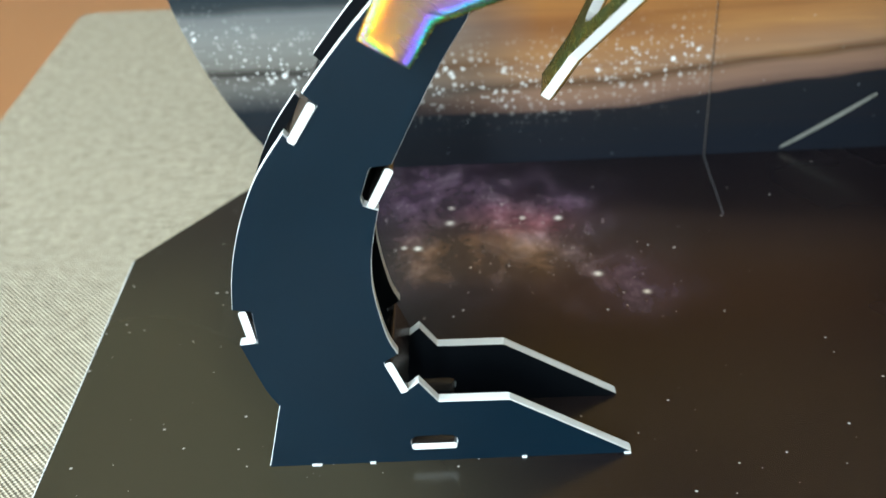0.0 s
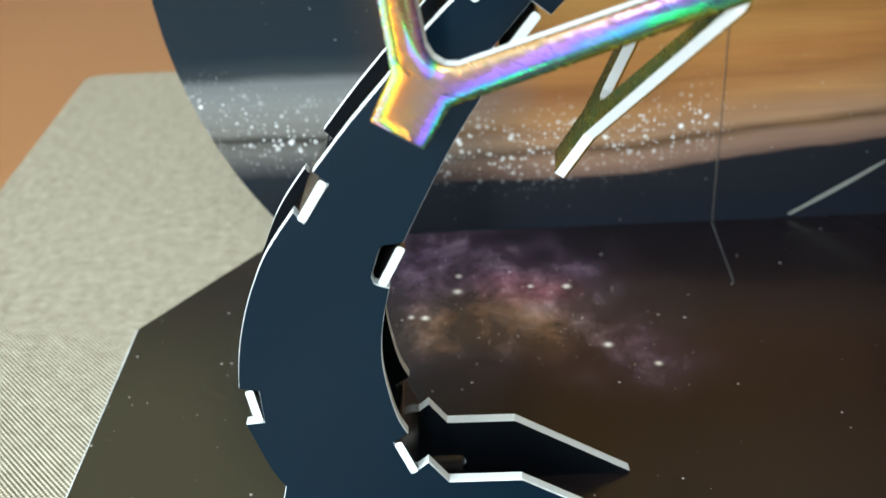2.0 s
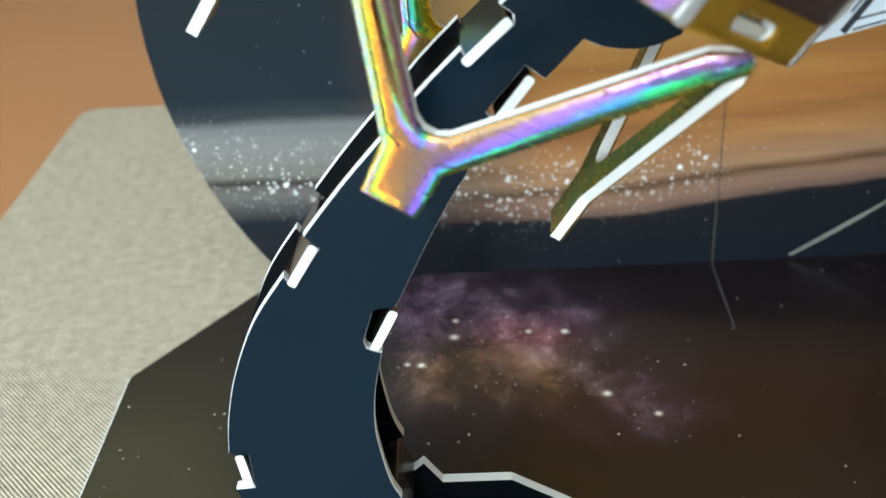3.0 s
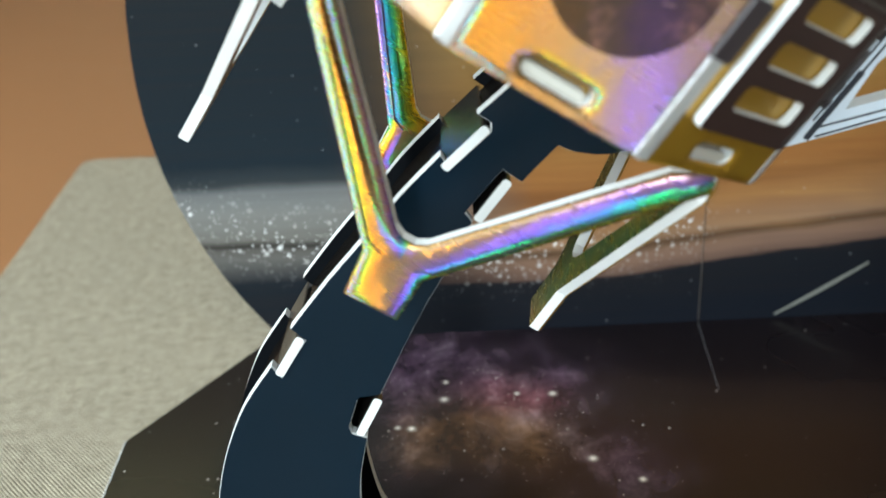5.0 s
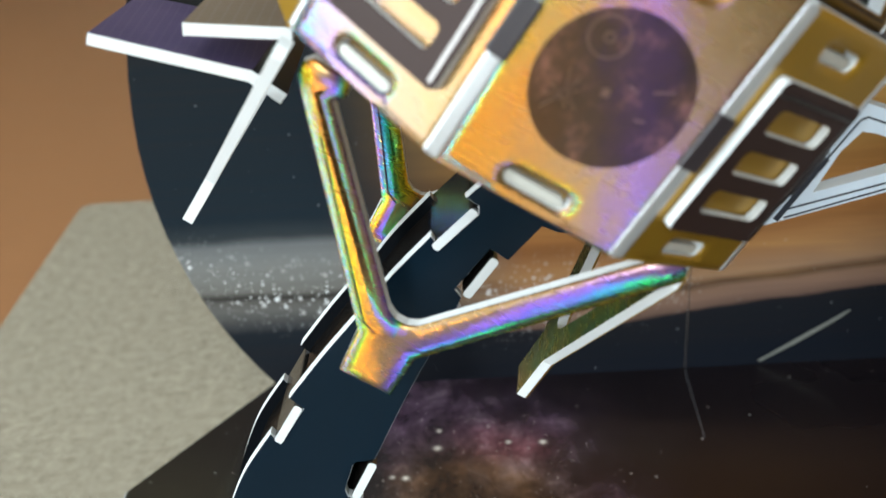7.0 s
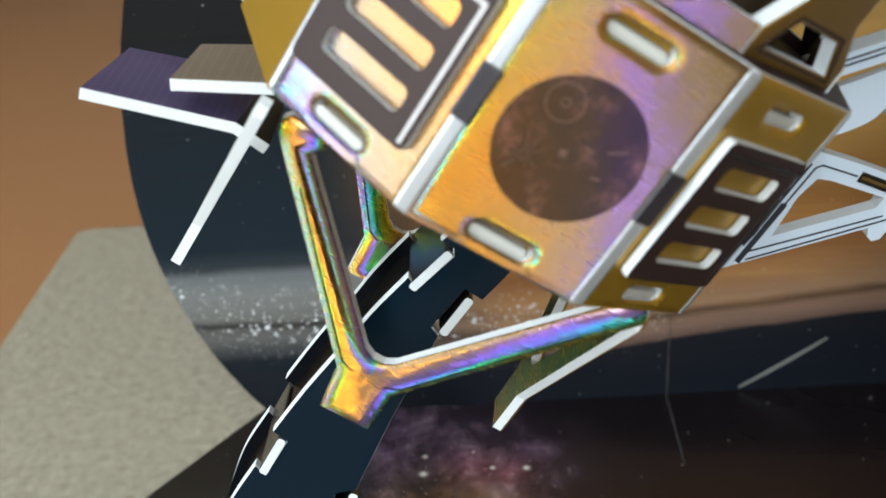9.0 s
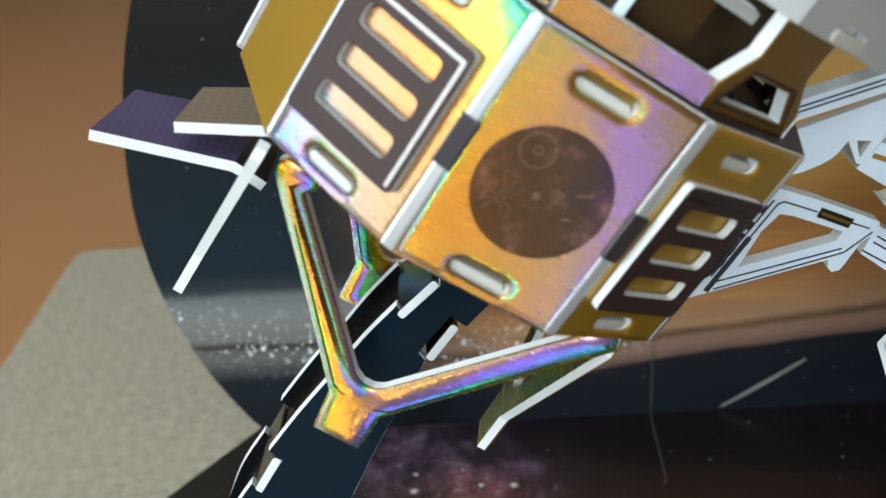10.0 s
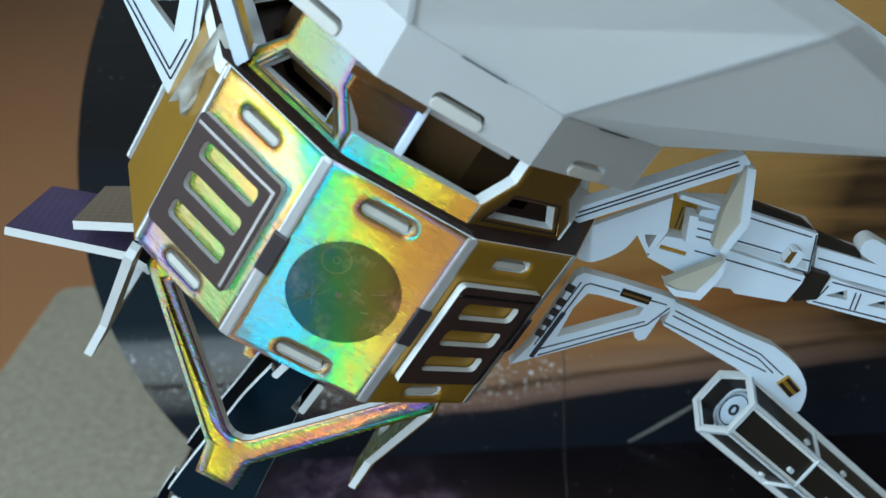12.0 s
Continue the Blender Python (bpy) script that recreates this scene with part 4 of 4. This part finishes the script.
# ---- booms and instruments ----
def bar(name, p, q, wide, thick, materials, up=(0, 1, 0), label="", lines=0, parent=None):
    """A flat card bar from p to q (probe's own axes), its broad side facing against up."""
    p, q = Vector(p), Vector(q)
    x = (q - p).normalized()
    face = -Vector(up)
    z = (face - x * x.dot(face)).normalized()
    y = z.cross(x)
    length = (q - p).length
    m = bus_sheet(p, x, y)
    ob = part(name, sheet(rounded(0, -wide / 2, length, wide / 2, min(wide * 0.3, 0.012), 2), thick), materials, parent or probe, label, m=m)
    for i in range(lines):
        yy = wide * (0.28 if i else -0.28)
        part("ink_line", block(0.03, length - 0.03, yy - 0.004, yy + 0.004, 0.0, 0.0015, 0), INK, ob, m=m)
    return ob


W3 = [WHITE_PRINT, WHITE_CARD, WHITE_PRINT]
CREAM_BLUE = plain("band_print_and_cage_shade", (0.50, 0.56, 0.62), 0.5, vary=0.06)
CREAM = plain("cream_card_inside", (0.42, 0.40, 0.33), 0.6, vary=0.05)


def upright(name, y, outline, materials, thick=CARD, holes=(), label="", lines=(), parent=None, skew=0.0):
    """A card standing across the probe at depth y (skew: how far it runs back per unit to the right), drawn in the probe's x and height."""
    m = bus_sheet((0, y, 0), (1, skew, 0), (0, 0, 1))
    ob = part(name, sheet(outline, thick, holes), materials, parent or probe, label, m=m)
    for (xa, ya), (xb, yb) in lines:
        p, q = Vector((xa, ya, 0)), Vector((xb, yb, 0))
        turn = math.degrees(math.atan2(yb - ya, xb - xa))
        part("ink_line", block(0, (q - p).length, -0.0018, 0.0018, -0.001, 0.0012, 0), INK, ob, m=m @ pose(xa * K, ya * K, 0, 0, 0, turn))
    return ob


upright("strut", -0.10, [(0.425, 0.415), (0.690, 0.745), (0.690, 0.766), (0.668, 0.776), (0.405, 0.452)], W3, 0.05, label="white card strut with dark ink lines", lines=[((0.418, 0.448), (0.665, 0.756)), ((0.424, 0.440), (0.672, 0.750))])
upright("web_plate", -0.055, [(0.498, 0.441), (0.614, 0.598), (0.656, 0.521), (0.656, 0.452), (0.646, 0.448)] + bowed([(0.600, 0.476), (0.597, 0.431), (0.571, 0.384), (0.543, 0.356), (0.500, 0.350)], 3) + [(0.459, 0.382)], W3, 0.02,
        [[(0.614, 0.486), (0.640, 0.500), (0.644, 0.462), (0.632, 0.470)]], "pale blue-white web plate with a curved foot")
upright("gold_plate", 0.0, [(0.632, 0.595), (0.751, 0.620), (0.835, 0.590), (0.80, 0.50), (0.672, 0.490)], [GOLD, WHITE_CARD, GOLD], 0.02, label="gold printed plate inside the bracket", lines=[((0.672, 0.575), (0.690, 0.520)), ((0.682, 0.578), (0.700, 0.523)), ((0.742, 0.598), (0.750, 0.570))])
upright("cross_bar", -0.04, [(0.631, 0.609), (0.739, 0.636), (0.744, 0.624), (0.635, 0.598)], W3, 0.03, label="white card bar across the bracket")
fins = (([(0.682, 0.756), (0.755, 0.640), (0.757, 0.562), (0.742, 0.559), (0.704, 0.654)], [(0.682, 0.758), (0.702, 0.764), (0.776, 0.648), (0.776, 0.560), (0.758, 0.560), (0.754, 0.642)]),
        ([(0.707, 0.427), (0.785, 0.545), (0.787, 0.51), (0.778, 0.447), (0.742, 0.430)], [(0.787, 0.550), (0.806, 0.512), (0.800, 0.434), (0.742, 0.412), (0.705, 0.424), (0.742, 0.429), (0.780, 0.446), (0.789, 0.51)]))
for lining, edge in fins:
    rib = upright("bracket_rib", -0.12, edge, W3, 0.05, label="white faceted bracket rib")
    upright("rib_lining", -0.112, lining, [CREAM] * 3, 0.03, parent=rib)
low_box = upright("boom_box", -0.05, [(0.657, 0.439), (0.661, 0.507), (0.742, 0.536), (0.827, 0.558), (1.012, 0.595), (1.018, 0.575), (1.018, 0.515), (0.897, 0.469), (0.880, 0.474), (0.841, 0.457), (0.748, 0.441)], W3, 0.10,
                  [[(0.664, 0.483), (0.730, 0.499), (0.733, 0.488), (0.667, 0.472)]], "white boom box with a gold slot and ink lines", [((0.742, 0.512), (1.010, 0.580))])
upright("slot_lining", -0.045, [(0.655, 0.490), (0.740, 0.505), (0.740, 0.480), (0.660, 0.465)], [GOLD] * 3, 0.004, parent=low_box)
upright("boom_box", -0.03, [(0.700, 0.600), (0.798, 0.654), (0.976, 0.694), (1.028, 0.600), (0.824, 0.545), (0.715, 0.520)], W3, 0.10, label="white boom box with a pale band and ink lines", lines=[((0.765, 0.565), (1.006, 0.628)), ((0.770, 0.535), (1.026, 0.602)), ((0.798, 0.640), (0.968, 0.680)), ((0.974, 0.691), (1.022, 0.604))])
upright("pale_band", -0.032, [(0.770, 0.560), (1.000, 0.621), (1.014, 0.606), (0.780, 0.545)], [CREAM_BLUE, WHITE_CARD, WHITE_CARD], 0.004)
upright("inner_tube", -0.065, [(0.690, 0.582), (0.770, 0.604), (0.800, 0.562), (0.720, 0.530)], W3, 0.04, label="white tube end inside the bracket", lines=[((0.705, 0.566), (0.782, 0.588)), ((0.715, 0.548), (0.792, 0.570))])
upright("tube_rim", -0.070, [(0.668, 0.585), (0.688, 0.592), (0.722, 0.530), (0.702, 0.522)], W3, 0.05)
upright("boom_shade", -0.012, [(0.795, 0.674), (0.931, 0.700), (0.983, 0.692), (0.985, 0.676), (0.815, 0.648)], [DARK_WINDOW, BROWN, BROWN], 0.02)
upright("boom_knob", -0.065, rounded(0.932, 0.596, 0.966, 0.646, 0.014, 3), W3, 0.03, label="rounded white card knob")
upright("knob_side", -0.066, [(0.934, 0.602), (0.948, 0.606), (0.944, 0.640), (0.932, 0.634)], [GOLD_DEEP] * 3, 0.02)
upright("boom_collar", -0.036, [(1.023, 0.612), (1.073, 0.624), (1.086, 0.556), (1.042, 0.524), (1.031, 0.569)], [DARK_WINDOW, BROWN, BROWN], 0.03, label="dark collar round the boom")
tri = lambda x, h: [(x, h), (x + 0.036, h + 0.040), (x + 0.056, h + 0.018)]
lattice = upright("lattice_boom", -0.03, [(1.082, 0.620), (1.077, 0.536), (1.197, 0.568), (1.62, 0.690), (1.58, 0.755), (1.159, 0.634)], W3, 0.10, [tri(1.100, 0.574), tri(1.205, 0.606), tri(1.31, 0.637)], "white lattice boom with triangular openings",
                  [((1.090, 0.612), (1.575, 0.744)), ((1.085, 0.546), (1.600, 0.695)), ((1.090, 0.600), (1.088, 0.558)), ((1.160, 0.620), (1.178, 0.576)), ((1.172, 0.624), (1.190, 0.580)), ((1.275, 0.652), (1.293, 0.608))])
upright("lattice_lining", -0.005, [(1.08, 0.62), (1.08, 0.55), (1.60, 0.70), (1.57, 0.75)], [BLACK_CARD] * 3, 0.004, parent=lattice)
upright("boom_tube", -0.010, [(1.009, 0.662), (1.044, 0.607), (1.60, 0.755), (1.56, 0.800)], W3, 0.10, label="white boom tube behind the lattice", lines=[((1.03, 0.640), (1.57, 0.782))])
upright("boom_shade", 0.0, [(0.985, 0.690), (1.010, 0.650), (1.14, 0.682), (1.11, 0.705)], [DARK_WINDOW, BROWN, BROWN], 0.02)
upright("boom_knob", -0.03, rounded(1.084, 0.705, 1.20, 0.755, 0.024, 4), W3, 0.05, label="rounded white card knob")

# folded arm that carries the cage
upright("arm_truss", -0.10, [(0.549, 0.010), (0.563, 0.087), (0.549, 0.305), (0.560, 0.324), (0.656, 0.345), (0.804, 0.370), (0.819, 0.350), (0.803, 0.313), (0.809, 0.258), (0.810, 0.238), (0.798, 0.226), (0.782, 0.230), (0.770, 0.246)], W3, CARD,
        [[(0.607, 0.136), (0.594, 0.228), (0.601, 0.279), (0.628, 0.289), (0.750, 0.313), (0.751, 0.288)]], "white folded arm truss with dark ink lines",
        [((0.582, 0.062), (0.581, 0.295)), ((0.581, 0.295), (0.590, 0.306)), ((0.590, 0.306), (0.668, 0.322)), ((0.750, 0.338), (0.795, 0.347)), ((0.570, 0.090), (0.568, 0.298)), ((0.595, 0.067), (0.787, 0.276)), ((0.579, 0.076), (0.776, 0.281)), ((0.787, 0.276), (0.807, 0.344))], skew=0.10)
truss_at = bus_sheet((0, -0.10, 0), (1, 0.10, 0), (0, 0, 1))
band_at = truss_at @ pose(0.0711, 0.0330, 0, 0, 0, 9)
part("arm_band", block(-0.040, 0.040, -0.011, 0.011, 0.0, 0.003, 0), DARK_WINDOW, probe, "dark band printed with a gold line", m=band_at)
part("gold_line", block(-0.036, 0.036, -0.003, 0.003, 0.003, 0.004, 0), GOLD_DEEP, probe, m=band_at)
for x, h in ((0.555, 0.272), (0.558, 0.228), (0.560, 0.196), (0.562, 0.163), (0.563, 0.128)):
    part("clip", block(-0.012, 0.008, -0.010, 0.010, 0.0, 0.006, 0.001), TAPE, probe, "small dark clip on the truss edge", m=truss_at @ pose(x * K, h * K, 0))
part("truss_stripe", block(-0.006, 0.006, -0.075, 0.075, 0.0, 0.002, 0), INK, probe, m=truss_at @ pose(0.0582, 0.0130, 0, 0, 0, 1))
arm_shape = [(0.813, 0.359), (1.015, 0.370)] + bowed([(1.120, 0.380), (1.213, 0.362), (1.283, 0.318), (1.313, 0.258), (1.301, 0.243)], 3) + [(1.195, 0.266), (1.070, 0.278), (0.829, 0.289)]
upright("arm", -0.055, arm_shape, W3, CARD, label="long white arm with dark ink lines and a rounded end", lines=[((0.829, 0.339), (1.103, 0.344)), ((0.833, 0.324), (1.104, 0.331)), ((1.103, 0.344), (1.198, 0.322)), ((1.104, 0.331), (1.170, 0.314)), ((0.826, 0.297), (1.150, 0.308))], skew=0.06)
latch_at = bus_sheet((0, -0.055, 0), (1, 0.06, 0), (0, 0, 1)) @ pose(0.1231, 0.0303, 0, 0, 0, -18)
latch = part("arm_latch", block(-0.030, 0.030, -0.018, 0.018, 0.0, 0.010, 0.002), GOLD, probe, "small gold latch with dark stripes", m=latch_at)
for y in (-0.010, 0.010):
    part("stripe", block(-0.028, 0.028, y - 0.005, y + 0.005, 0.008, 0.0112, 0), DARK_WINDOW, latch, m=latch_at)

# six-sided cage hung from the arm
cage_axis = Vector((0.50, 0.07, -0.12)).normalized()
side_a = Vector((0.0, 1.0, 0.0))
side_a = (side_a - cage_axis * cage_axis.dot(side_a)).normalized()
side_b = cage_axis.cross(side_a)
centre = Vector((1.108, 0.0, 0.182))
LONG = 0.85
hexagon = [centre + (side_a * math.cos(radians(60 * i + 15)) + side_b * math.sin(radians(60 * i + 15))) * 0.105 for i in range(6)]
# cage bars lie in shade, which this greyer blue puts into their colour
CAGE3 = [CREAM_BLUE, WHITE_CARD, CREAM_BLUE]
for i in range(6):
    p, q = hexagon[i], hexagon[(i + 1) % 6]
    up = ((p + q) / 2 - centre).normalized()
    quad_sheet("cage_panel", p - up * 0.010, q - up * 0.010, q + cage_axis * LONG - up * 0.010, p + cage_axis * LONG - up * 0.010, [DARK_WINDOW, WHITE_CARD, DARK_WINDOW], "dark bronze printed cage panel", 0.012)
    bar("cage_rim", p, q, 0.012, 0.014, CAGE3, up=-up)
    bar("cage_rail", p, p + cage_axis * LONG, 0.0065, 0.010, CAGE3, up=-(p - centre).normalized())
    bar("cage_rim", p + cage_axis * 0.30, q + cage_axis * 0.30, 0.004, 0.012, CAGE3, up=-up)
    for d in (0.24, 0.42):
        s = (p * 0.3 + q * 0.7) + cage_axis * d
        bar("cage_peg", s, s + cage_axis * 0.018, 0.014, 0.03, CAGE3, up=-up)
hub = bmesh.new()
bmesh.ops.create_cone(hub, cap_ends=True, segments=24, radius1=0.072 * K, radius2=0.058 * K, depth=0.06 * K)
bmesh.ops.bevel(hub, geom=[e for e in hub.edges if len(e.link_faces) == 2 and e.calc_face_angle(0) > 0.8], offset=0.008 * K, segments=3, profile=0.5, affect="EDGES")
part("cage_hub", hub, WHITE_PRINT, probe, "white drum inside the cage", m=bus_sheet(centre + cage_axis * 0.075, side_a, side_b) @ pose(0, 0, 0, 180, 0, 0))


def hoop(outer, inner):
    return [[(q * math.cos(math.tau * i / 24), q * math.sin(math.tau * i / 24)) for i in range(24)] for q in (outer, inner)]


for outer, inner, ahead, mats in ((0.074, 0.066, 0.064, W3), (0.046, 0.0438, 0.0440, [INK] * 3), (0.016, 0.009, 0.0435, [INK] * 3)):
    big, small = hoop(outer, inner)
    part("cage_ring", sheet(big, 0.012 if mats is W3 else 0.003, [small]), mats, probe, m=bus_sheet(centre + cage_axis * ahead, side_a, side_b))

# lattice boom and glued paper scrap on the other side
upright("lattice_boom", -0.06, [(-0.471, 0.204), (-0.470, 0.321), (-0.510, 0.447), (-0.534, 0.523), (-0.765, 0.452), (-0.655, 0.359)], W3, CARD, [[(-0.534, 0.350), (-0.553, 0.421), (-0.607, 0.388)]], "white lattice boom with dark ink lines",
        [((-0.497, 0.252), (-0.648, 0.363)), ((-0.497, 0.252), (-0.494, 0.357)), ((-0.494, 0.357), (-0.520, 0.441)), ((-0.508, 0.272), (-0.637, 0.369)), ((-0.508, 0.272), (-0.505, 0.351))])
upright("lattice_strut", -0.30, [(-0.53, 0.60), (-0.49, 0.60), (-0.368, 0.468), (-0.382, 0.440)], W3, CARD)
scrap = bmesh.new()
rows = [[scrap.verts.new(((-0.47 + 0.085 * i / 5 + 0.02 * (j / 6)) * K, (-0.24 + 0.020 * math.sin(i * 1.9 + j * 1.3) + 0.012 * math.cos(j * 2.3)) * K, (0.275 + 0.20 * j / 6 + 0.008 * math.sin(i * 2.1)) * K)) for i in range(6)] for j in range(7)]
for r, s in zip(rows, rows[1:]):
    for i in range(5):
        scrap.faces.new((r[i], r[i + 1], s[i + 1], s[i])).smooth = True
bmesh.ops.solidify(scrap, geom=list(scrap.faces), thickness=0.004 * K)
PAPER = plain("crumpled_paper", (0.62, 0.60, 0.55), 0.6, vary=0.08)
part("paper_scrap", scrap, PAPER, probe, "crumpled translucent paper scrap", m=BUS)
